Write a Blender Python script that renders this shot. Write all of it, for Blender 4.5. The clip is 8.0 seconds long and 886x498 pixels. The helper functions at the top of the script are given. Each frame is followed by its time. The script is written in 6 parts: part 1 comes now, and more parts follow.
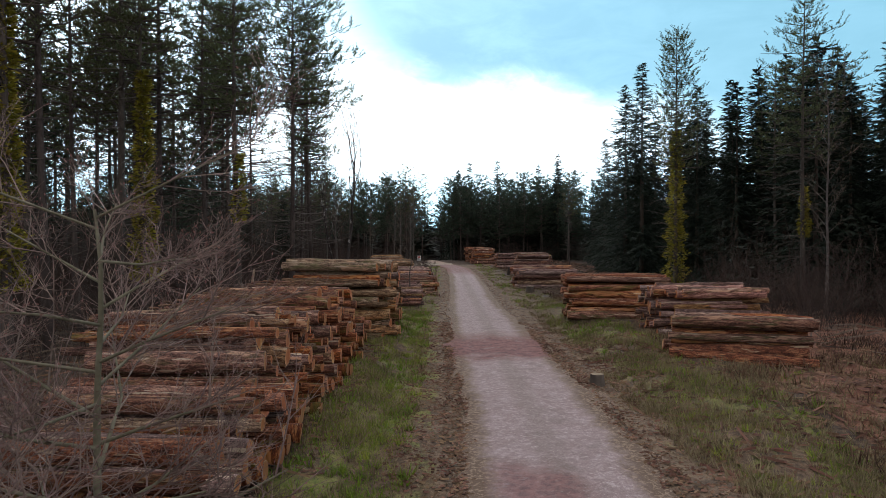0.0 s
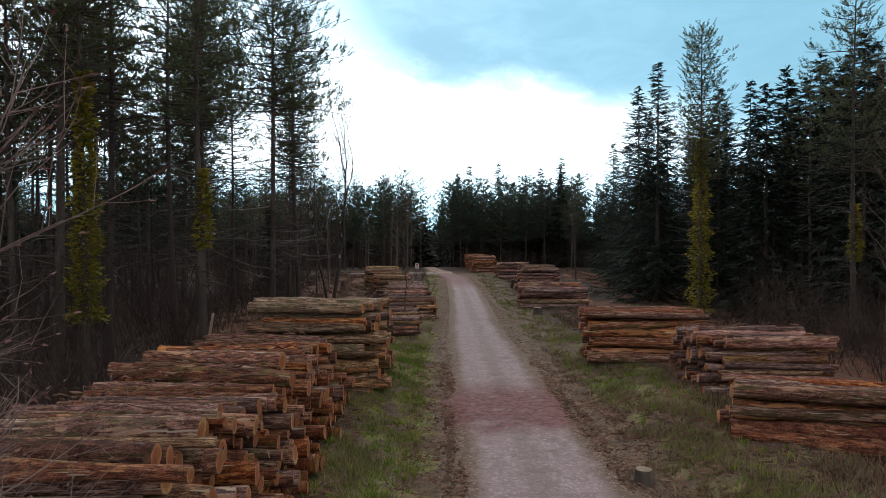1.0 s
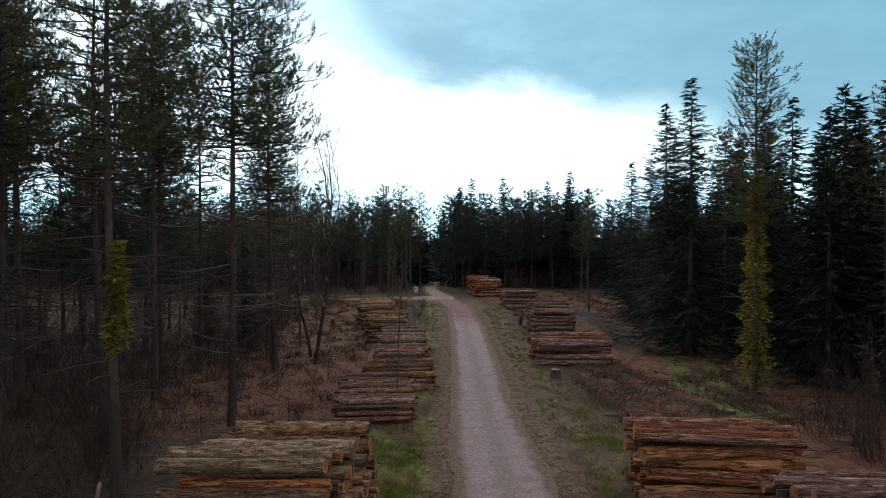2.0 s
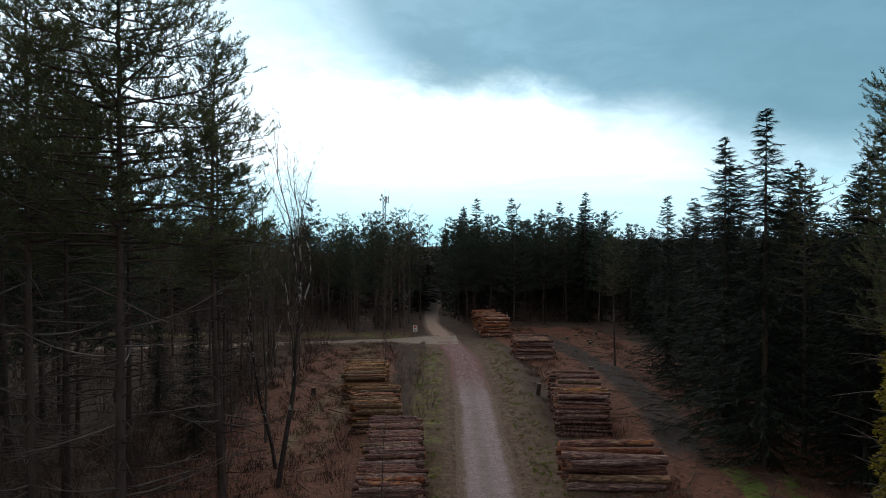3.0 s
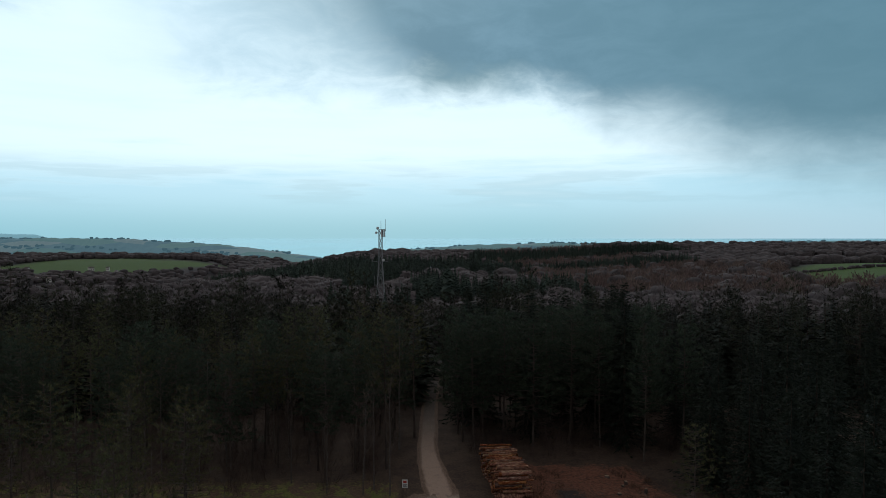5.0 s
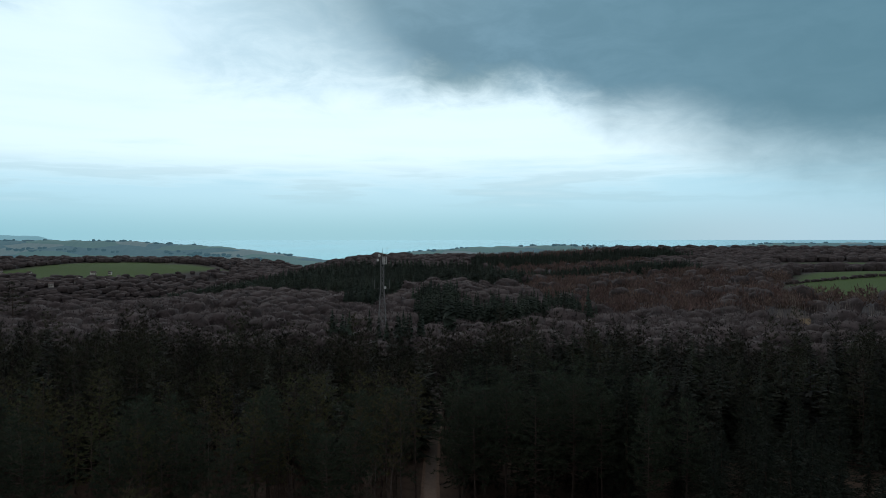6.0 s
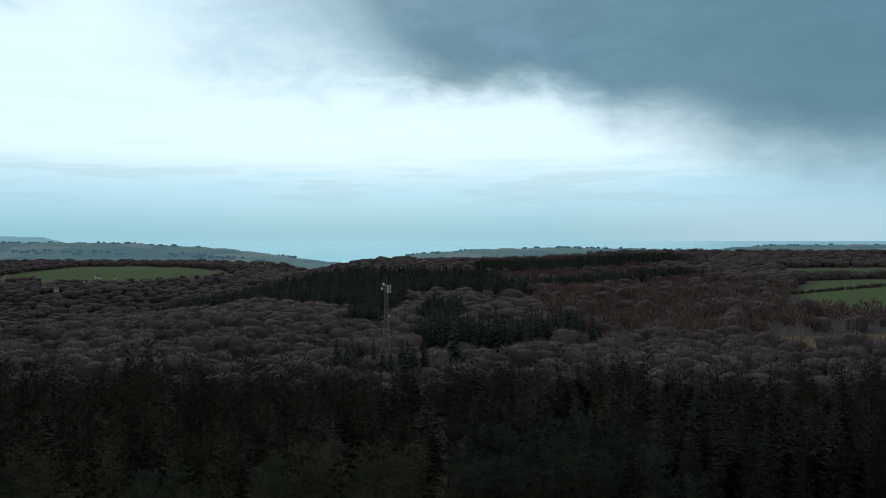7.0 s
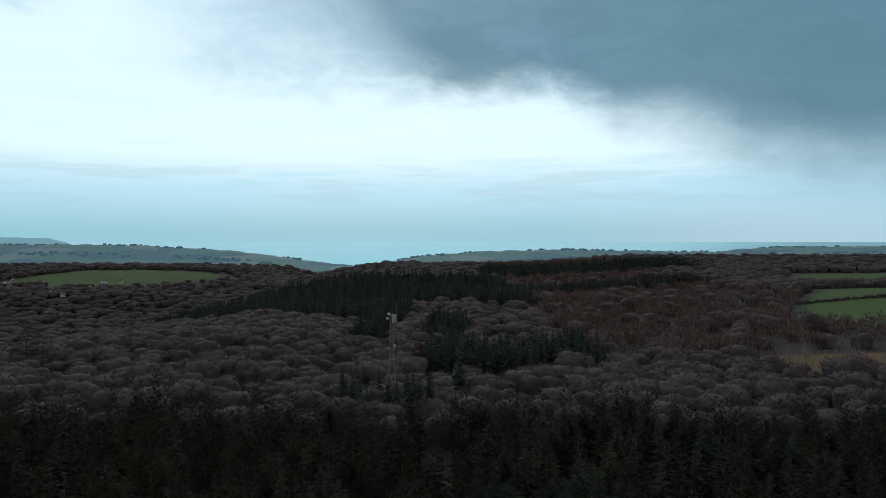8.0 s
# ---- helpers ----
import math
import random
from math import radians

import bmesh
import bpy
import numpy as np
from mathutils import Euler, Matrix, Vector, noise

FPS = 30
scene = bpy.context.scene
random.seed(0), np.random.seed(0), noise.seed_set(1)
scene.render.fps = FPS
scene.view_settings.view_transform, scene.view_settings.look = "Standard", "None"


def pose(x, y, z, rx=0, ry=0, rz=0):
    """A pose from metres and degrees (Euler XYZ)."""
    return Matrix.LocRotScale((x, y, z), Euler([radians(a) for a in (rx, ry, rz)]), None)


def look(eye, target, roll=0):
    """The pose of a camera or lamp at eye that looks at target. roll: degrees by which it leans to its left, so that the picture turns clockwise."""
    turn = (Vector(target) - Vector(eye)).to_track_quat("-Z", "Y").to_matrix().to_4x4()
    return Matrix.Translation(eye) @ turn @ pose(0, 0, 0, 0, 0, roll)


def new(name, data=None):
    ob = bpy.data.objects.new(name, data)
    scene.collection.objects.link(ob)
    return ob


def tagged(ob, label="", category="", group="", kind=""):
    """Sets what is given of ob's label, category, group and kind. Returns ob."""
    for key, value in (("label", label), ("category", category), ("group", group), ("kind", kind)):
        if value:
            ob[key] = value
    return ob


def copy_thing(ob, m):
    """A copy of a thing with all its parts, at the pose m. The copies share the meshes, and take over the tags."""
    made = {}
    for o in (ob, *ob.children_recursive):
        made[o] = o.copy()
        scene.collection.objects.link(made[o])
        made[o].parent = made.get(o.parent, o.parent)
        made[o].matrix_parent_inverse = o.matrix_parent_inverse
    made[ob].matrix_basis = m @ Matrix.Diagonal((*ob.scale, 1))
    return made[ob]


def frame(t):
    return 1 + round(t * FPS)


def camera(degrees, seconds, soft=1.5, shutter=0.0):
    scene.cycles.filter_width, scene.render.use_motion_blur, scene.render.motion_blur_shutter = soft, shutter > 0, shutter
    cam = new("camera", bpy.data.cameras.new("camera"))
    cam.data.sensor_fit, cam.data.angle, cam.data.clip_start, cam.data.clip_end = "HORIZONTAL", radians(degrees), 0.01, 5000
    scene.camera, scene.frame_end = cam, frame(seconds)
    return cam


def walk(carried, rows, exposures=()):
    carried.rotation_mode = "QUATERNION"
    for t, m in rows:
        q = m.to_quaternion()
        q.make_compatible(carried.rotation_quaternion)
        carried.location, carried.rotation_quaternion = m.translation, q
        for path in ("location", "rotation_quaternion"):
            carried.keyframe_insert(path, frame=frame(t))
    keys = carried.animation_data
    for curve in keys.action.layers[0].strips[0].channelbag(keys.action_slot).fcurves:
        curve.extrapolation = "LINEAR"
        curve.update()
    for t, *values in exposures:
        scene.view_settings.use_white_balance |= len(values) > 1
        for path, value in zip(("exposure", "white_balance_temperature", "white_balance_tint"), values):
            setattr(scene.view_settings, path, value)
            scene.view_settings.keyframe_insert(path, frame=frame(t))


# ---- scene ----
cam = camera(66.0, 8.0, soft=0.8)
# seconds, x, y, z, pitch, yaw
PATH = [
    (0.0, 0.00, -0.00, 4.30, -1.01, 0.00),
    (0.5, -0.02, 2.27, 4.76, -1.05, -0.05),
    (1.0, -0.01, 4.69, 5.50, -1.07, -0.09),
    (1.2, 0.00, 5.56, 5.82, -1.05, -0.09),
    (2.3, 0.03, 15.26, 9.53, -0.81, 0.07),
    (2.5, 0.03, 17.50, 10.39, -0.79, 0.11),
    (3.0, -0.01, 22.77, 12.46, -0.83, 0.18),
    (3.5, -0.10, 28.01, 14.58, -0.94, 0.23),
    (3.6, -0.09, 28.96, 14.98, -0.96, 0.22),
    (3.7, -0.07, 30.34, 15.55, -0.99, 0.22),
    (3.8, -0.05, 32.37, 16.57, -1.01, 0.23),
    (4.0, 0.00, 36.32, 18.11, -1.05, 0.26),
    (4.2, 0.12, 39.05, 19.36, -1.08, 0.30),
    (4.5, 0.32, 43.09, 21.73, -1.10, 0.38),
    (4.7, 0.38, 44.84, 23.02, -1.11, 0.43),
    (5.8, 0.39, 45.42, 31.64, -1.09, 0.61),
    (6.0, 0.40, 45.62, 33.50, -1.09, 0.64),
    (6.5, 0.38, 45.81, 38.03, -1.08, 0.78),
    (7.0, 0.34, 45.60, 42.39, -1.10, 0.96),
    (7.5, 0.28, 45.23, 47.06, -1.11, 1.18),
    (8.0, 0.24, 44.80, 51.80, -1.13, 1.36),
]
EXPOSURES = [(t, e, 6300, 10) for t, e in ((0.0, 1.5), (1.2, 1.32), (2.3, 1.0), (3.0, 0.7), (4.0, 0.24), (5.0, 0.06), (8.0, 0.03))]
walk(cam, [(t, pose(x, y, z, 90 + p, 0, w)) for t, x, y, z, p, w in PATH], EXPOSURES)

# ---- node helpers ----


class Nodes:
    """Small wrapper to write node trees in few words."""

    def __init__(self, tree):
        self.t = tree
        tree.nodes.clear()

    def put(self, socket, v):
        if isinstance(v, bpy.types.NodeSocket):
            self.t.links.new(v, socket)
        elif isinstance(v, (tuple, list)) and len(v) == 3 and socket.type == "RGBA":
            socket.default_value = (*v, 1)
        else:
            socket.default_value = v

    def math(self, op, a, b=0.0, c=0.0, clamp=False):
        n = self.t.nodes.new("ShaderNodeMath")
        n.operation, n.use_clamp = op, clamp
        for s, v in zip(n.inputs, (a, b, c)):
            self.put(s, v)
        return n.outputs[0]

    def step(self, v, lo, hi, a=0.0, b=1.0):
        n = self.t.nodes.new("ShaderNodeMapRange")
        n.interpolation_type = "SMOOTHSTEP"
        for s, q in zip(n.inputs, (v, lo, hi, a, b)):
            self.put(s, q)
        return n.outputs[0]

    def mix(self, f, a, b):
        n = self.t.nodes.new("ShaderNodeMix")
        n.data_type = "RGBA"
        self.put(n.inputs[0], f), self.put(n.inputs[6], a), self.put(n.inputs[7], b)
        return n.outputs[2]

    def noise(self, vec, scale, detail=4.0, rough=0.55, distortion=0.0):
        n = self.t.nodes.new("ShaderNodeTexNoise")
        self.put(n.inputs["Vector"], vec)
        n.inputs["Scale"].default_value, n.inputs["Detail"].default_value = scale, detail
        n.inputs["Roughness"].default_value, n.inputs["Distortion"].default_value = rough, distortion
        return n.outputs[0]

    def scaled(self, vec, s):
        n = self.t.nodes.new("ShaderNodeVectorMath")
        n.operation = "MULTIPLY"
        self.put(n.inputs[0], vec), self.put(n.inputs[1], s)
        return n.outputs[0]

    def ramp(self, v, stops):
        n = self.t.nodes.new("ShaderNodeValToRGB")
        e = n.color_ramp.elements
        while len(e) < len(stops):
            e.new(0.5)
        for el, (p, c) in zip(e, stops):
            el.position, el.color = p, (*c, 1) if isinstance(c, tuple) else (c, c, c, 1)
        self.put(n.inputs[0], v)
        return n.outputs[0]

    def combine(self, x, y, z):
        n = self.t.nodes.new("ShaderNodeCombineXYZ")
        for s, v in zip(n.inputs, (x, y, z)):
            self.put(s, v)
        return n.outputs[0]

    def split(self, v):
        n = self.t.nodes.new("ShaderNodeSeparateXYZ")
        self.put(n.inputs[0], v)
        return n.outputs


# ---- sky and sun ----
world = bpy.data.worlds.new("world")
scene.world = world
world.use_nodes = True
W = Nodes(world.node_tree)
direction = world.node_tree.nodes.new("ShaderNodeTexCoord").outputs["Generated"]
dx, dy, dz = W.split(direction)
az = W.math("ARCTAN2", dx, dy)
el = W.math("ARCSINE", dz)
flat = W.combine(W.math("MULTIPLY", az, 1.0), W.math("MULTIPLY", el, 2.3), 0.0)
big = W.noise(flat, 2.9, 5, 0.5, 0.3)
fine = W.noise(flat, 9.0, 7, 0.62, 0.4)
streak = W.noise(W.combine(W.math("MULTIPLY", az, 1.4), W.math("MULTIPLY", el, 14.0), 3.0), 3.0, 5, 0.55)
# lower rim of the dark cloud bank, as elevation by bearing
rim = W.ramp(W.math("MULTIPLY_ADD", az, 0.625, 0.5, True), [
    (0.0, 0.46), (0.28, 0.38), (0.33, 0.30), (0.375, 0.246), (0.41, 0.226), (0.441, 0.216), (0.477, 0.208), (0.524, 0.207), (0.58, 0.206),
    (0.62, 0.172), (0.64, 0.142), (0.697, 0.114), (0.742, 0.084), (0.794, 0.060), (0.85, 0.050), (1.0, 0.06)])
wisp = W.noise(W.combine(W.math("MULTIPLY", az, 1.0), W.math("MULTIPLY", el, 1.7), 5.0), 22.0, 6, 0.6, 0.8)
above = W.math("SUBTRACT", W.math("MULTIPLY_ADD", W.math("SUBTRACT", big, 0.5), 0.045, el), rim)
above = W.math("MULTIPLY_ADD", W.math("SUBTRACT", fine, 0.5), 0.05, above)
above = W.math("MULTIPLY_ADD", W.math("SUBTRACT", wisp, 0.5), 0.022, above)
dark = W.step(above, W.step(az, -0.25, -0.02, -0.07, -0.026), W.math("ADD", W.step(az, -0.22, 0.0, 0.20, 0.045), W.step(az, 0.12, 0.34, 0.0, 0.060)))
# paler cloud beside it, and one in the far corner
pale = W.math("MULTIPLY", W.step(W.math("MULTIPLY_ADD", W.math("SUBTRACT", fine, 0.5), 0.09, W.math("MULTIPLY_ADD", W.math("SUBTRACT", wisp, 0.5), 0.03, el)), 0.17, 0.245), W.step(W.math("MULTIPLY_ADD", W.math("SUBTRACT", big, 0.5), 0.25, az), -0.52, -0.30))
corner = W.math("MULTIPLY", W.step(W.math("MULTIPLY_ADD", W.math("SUBTRACT", fine, 0.5), 0.10, el), 0.255, 0.33), W.step(W.math("MULTIPLY_ADD", W.math("SUBTRACT", big, 0.5), 0.12, az), -0.49, -0.58))
low = W.step(W.math("MULTIPLY_ADD", W.math("SUBTRACT", streak, 0.5), 0.12, el), 0.125, 0.05)
glow = W.mix(W.math("MULTIPLY", W.step(streak, 0.4, 0.7), 0.22), (0.80, 0.98, 1.04), (0.65, 0.88, 0.98))
bar = W.math("MULTIPLY", W.step(streak, 0.47, 0.60), W.math("MULTIPLY", W.step(el, 0.030, 0.062), W.step(el, 0.115, 0.085)))
colour = W.mix(low, glow, W.mix(W.step(el, 0.07, 0.0), (0.47, 0.74, 0.86), W.mix(W.step(az, 0.05, 0.55), (0.27, 0.56, 0.66), (0.45, 0.60, 0.68))))
colour = W.mix(W.math("MULTIPLY", bar, 0.38), colour, (0.30, 0.52, 0.61))
colour = W.mix(W.math("MULTIPLY", pale, W.step(fine, 0.3, 0.65, 0.45, 0.85)), colour, (0.47, 0.67, 0.77))
colour = W.mix(W.math("MULTIPLY", corner, 0.75), colour, (0.36, 0.55, 0.66))
bank = W.mix(W.step(fine, 0.35, 0.7), (0.098, 0.225, 0.300), (0.142, 0.287, 0.375))
bank = W.mix(W.math("MULTIPLY", W.step(above, 0.02, 0.16), 0.35), bank, (0.135, 0.28, 0.35))
bank = W.mix(W.math("MULTIPLY", W.step(above, 0.05, 0.012), W.math("MULTIPLY", W.step(az, -0.12, -0.03), W.step(az, 0.16, 0.02))), bank, (0.094, 0.21, 0.25))
bank = W.mix(W.step(az, 0.0, 0.5, 0.0, 0.55), bank, (0.093, 0.20, 0.248))
bank = W.mix(W.math("MULTIPLY", W.step(az, -0.02, -0.24), 0.55), bank, (0.24, 0.42, 0.50))
colour = W.mix(W.math("MULTIPLY", W.step(az, 0.28, 0.52), 0.6), colour, (0.40, 0.64, 0.75))
colour = W.mix(dark, colour, bank)
veil = W.mix(W.step(big, 0.35, 0.65), (0.26, 0.252, 0.248), (0.355, 0.343, 0.335))
colour = W.mix(W.step(el, 0.36, 0.75), colour, veil)
colour = W.mix(W.step(dy, 0.25, -0.35), colour, W.mix(W.step(el, 0.0, 0.5), (0.32, 0.33, 0.33), veil))
sky = world.node_tree.nodes.new("ShaderNodeTexSky")
sky.sky_type, sky.sun_disc, sky.sun_elevation, sky.sun_rotation = "NISHITA", False, radians(32), radians(-8)
clear = W.scaled(sky.outputs[0], (0.1, 0.1, 0.1))
colour = W.mix(0.05, colour, clear)
back = world.node_tree.nodes.new("ShaderNodeBackground")
W.put(back.inputs[0], colour)
back.inputs[1].default_value = 1.0
world.node_tree.links.new(back.outputs[0], world.node_tree.nodes.new("ShaderNodeOutputWorld").inputs[0])

sun = new("sun", bpy.data.lights.new("sun", "SUN"))
sun.data.energy, sun.data.angle, sun.data.color = 0.42, radians(25), (1.0, 0.92, 0.84)
sun.matrix_world = look((0, 0, 0), (math.sin(radians(8)) * math.cos(radians(32)), -math.cos(radians(8)) * math.cos(radians(32)), -math.sin(radians(32))))


# ---- materials ----
def material(name, colours, scale, rough=0.85, bump=0.3, bump_scale=None, stretch=(1, 1, 1), rand=0.25, spec=0.3, island=False, coords="Object", extra=None, glow=None, tone=False, leaf=0.0):
    """Surface with a broad and a fine noise between two or three colours, random lightness by object or by loose piece."""
    m = bpy.data.materials.new(name)
    m.use_nodes = True
    g = Nodes(m.node_tree)
    nt = m.node_tree
    if coords == "World":
        v = nt.nodes.new("ShaderNodeNewGeometry").outputs["Position"]
    else:
        v = nt.nodes.new("ShaderNodeTexCoord").outputs["Object"]
    vs = g.scaled(v, stretch)
    broad, small = g.noise(vs, scale * 0.22, 3), g.noise(vs, scale, 6, 0.65)
    c = g.mix(g.step(broad, 0.35, 0.65), colours[0], colours[1])
    if len(colours) > 2:
        c = g.mix(g.step(small, 0.52, 0.68), c, colours[2])
    c = g.mix(g.math("MULTIPLY", g.step(small, 0.3, 0.7, 1.0, 0.0), 0.45), c, tuple(x * 0.45 for x in colours[0]))
    if rand:
        if tone:
            at = nt.nodes.new("ShaderNodeAttribute")
            at.attribute_name = "tone"
        r = at.outputs["Fac"] if tone else nt.nodes.new("ShaderNodeNewGeometry").outputs["Random Per Island"] if island else nt.nodes.new("ShaderNodeObjectInfo").outputs["Random"]
        hsv = nt.nodes.new("ShaderNodeHueSaturation")
        g.put(hsv.inputs["Value"], g.math("MULTIPLY_ADD", r, 2 * rand, 1 - rand))
        g.put(hsv.inputs["Hue"], g.math("MULTIPLY_ADD", g.math("FRACT", g.math("MULTIPLY", r, 7.3)), 0.04 * min(1, rand * 3), 0.5 - 0.02 * min(1, rand * 3)))
        g.put(hsv.inputs["Color"], c)
        c = hsv.outputs[0]
    if extra:
        c = extra(g, nt, v, c)
    b = nt.nodes.new("ShaderNodeBsdfPrincipled")
    g.put(b.inputs["Base Color"], c)
    b.inputs["Roughness"].default_value = rough
    b.inputs["Specular IOR Level"].default_value = spec
    # faint emission, used only for the haze painted onto the far hills
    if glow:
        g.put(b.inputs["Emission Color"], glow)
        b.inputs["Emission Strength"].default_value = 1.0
    if bump:
        bn = nt.nodes.new("ShaderNodeBump")
        bn.inputs["Strength"].default_value, bn.inputs["Distance"].default_value = bump, 0.6 if tone else 0.16 if name == "forest_floor" else 0.03
        g.put(bn.inputs["Height"], g.noise(vs, bump_scale or scale * 1.7, 5, 0.7))
        g.put(b.inputs["Normal"], bn.outputs[0])
    shader = b.outputs[0]
    if leaf:
        tr, mx = nt.nodes.new("ShaderNodeBsdfTranslucent"), nt.nodes.new("ShaderNodeMixShader")
        g.put(tr.inputs[0], c), g.put(mx.inputs[0], leaf)
        g.put(mx.inputs[1], shader), g.put(mx.inputs[2], tr.outputs[0])
        shader = mx.outputs[0]
    nt.links.new(shader, nt.nodes.new("ShaderNodeOutputMaterial").inputs[0])
    return m


def ring_colours(g, nt, v, c):
    x, y, z = g.split(v)
    r = g.math("SQRT", g.math("ADD", g.math("MULTIPLY", y, y), g.math("MULTIPLY", z, z)))
    rings = g.math("SINE", g.math("MULTIPLY", r, 26.0))
    c = g.mix(g.math("MULTIPLY", g.step(rings, 0.2, 1.0), 0.35), c, (0.20, 0.09, 0.035))
    return g.mix(g.math("MULTIPLY", g.step(r, 0.80, 0.5), 0.75), c, (0.30, 0.085, 0.030))


def track_smears(g, nt, v, c):
    x, y, z = g.split(v)
    n = g.noise(v, 0.35, 4)
    yy = g.math("MULTIPLY_ADD", g.math("SUBTRACT", n, 0.5), 6.0, y)
    band = g.math("MULTIPLY", g.step(yy, 23.2, 25.0), g.step(yy, 31.0, 27.5))
    far = g.math("MULTIPLY", g.step(yy, 74.0, 86.0), g.step(yy, 112.0, 100.0))
    spot = g.math("MULTIPLY", g.step(yy, 8.6, 10.0), g.step(yy, 13.2, 11.8))
    spot = g.math("MULTIPLY", spot, g.step(g.math("ABSOLUTE", g.math("SUBTRACT", x, 1.7)), 1.1, 0.4))
    band = g.math("MULTIPLY", g.math("MAXIMUM", band, g.math("MULTIPLY", spot, 0.75)), g.step(g.noise(v, 2.4, 5, 0.7), 0.28, 0.44))
    both = g.math("MULTIPLY", g.math("MAXIMUM", band, g.math("MULTIPLY", far, g.step(g.noise(g.scaled(v, (3.0, 0.5, 1.0)), 1.2, 5, 0.7), 0.35, 0.6, 0.35, 0.95))), 0.9)
    red = g.mix(g.step(g.noise(v, 5.0, 5, 0.7), 0.38, 0.6), (0.085, 0.028, 0.029), (0.20, 0.082, 0.078))
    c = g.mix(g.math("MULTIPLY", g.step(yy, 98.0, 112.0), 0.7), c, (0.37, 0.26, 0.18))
    # gravel colour turns darker and browner between y 118 and 150
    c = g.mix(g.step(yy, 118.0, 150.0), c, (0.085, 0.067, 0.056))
    # pale wheel lines with a darker crown between them
    off = g.math("ABSOLUTE", g.math("SUBTRACT", x, 2.15))
    mid = g.math("MULTIPLY", g.step(g.math("MULTIPLY_ADD", n, 0.5, off), 0.75, 0.35), g.step(y, 100, 80))
    c = g.mix(g.math("MULTIPLY", mid, 0.35), c, (0.15, 0.115, 0.10))
    return g.mix(both, shoulders(g, nt, v, c), red)


def shoulders(g, nt, v, c):
    """The gravel thins out into brown needle litter at the edges."""
    a = nt.nodes.new("ShaderNodeAttribute")
    a.attribute_name = "edge"
    n = g.math("MULTIPLY_ADD", g.noise(v, 1.3, 5, 0.65), 0.55, g.math("MULTIPLY", g.noise(v, 7.0, 4, 0.7), 0.3))
    k = g.math("ADD", a.outputs["Fac"], g.math("SUBTRACT", n, 0.42))
    chips = g.mix(g.step(g.noise(v, 14.0, 3, 0.7), 0.5, 0.62), (0.115, 0.074, 0.052), (0.26, 0.185, 0.135))
    speck = g.noise(v, 26.0, 4, 0.8)
    c = g.mix(g.math("MULTIPLY", g.step(speck, 0.56, 0.66), 0.55), c, (0.52, 0.46, 0.42))
    c = g.mix(g.math("MULTIPLY", g.step(speck, 0.44, 0.36), 0.6), c, (0.085, 0.062, 0.052))
    wet = g.math("MULTIPLY", g.step(g.noise(v, 0.9, 6, 0.7), 0.52, 0.68), 0.4)
    c = g.mix(wet, c, (0.12, 0.092, 0.082))
    return g.mix(g.step(k, 0.7, 1.05), c, chips)


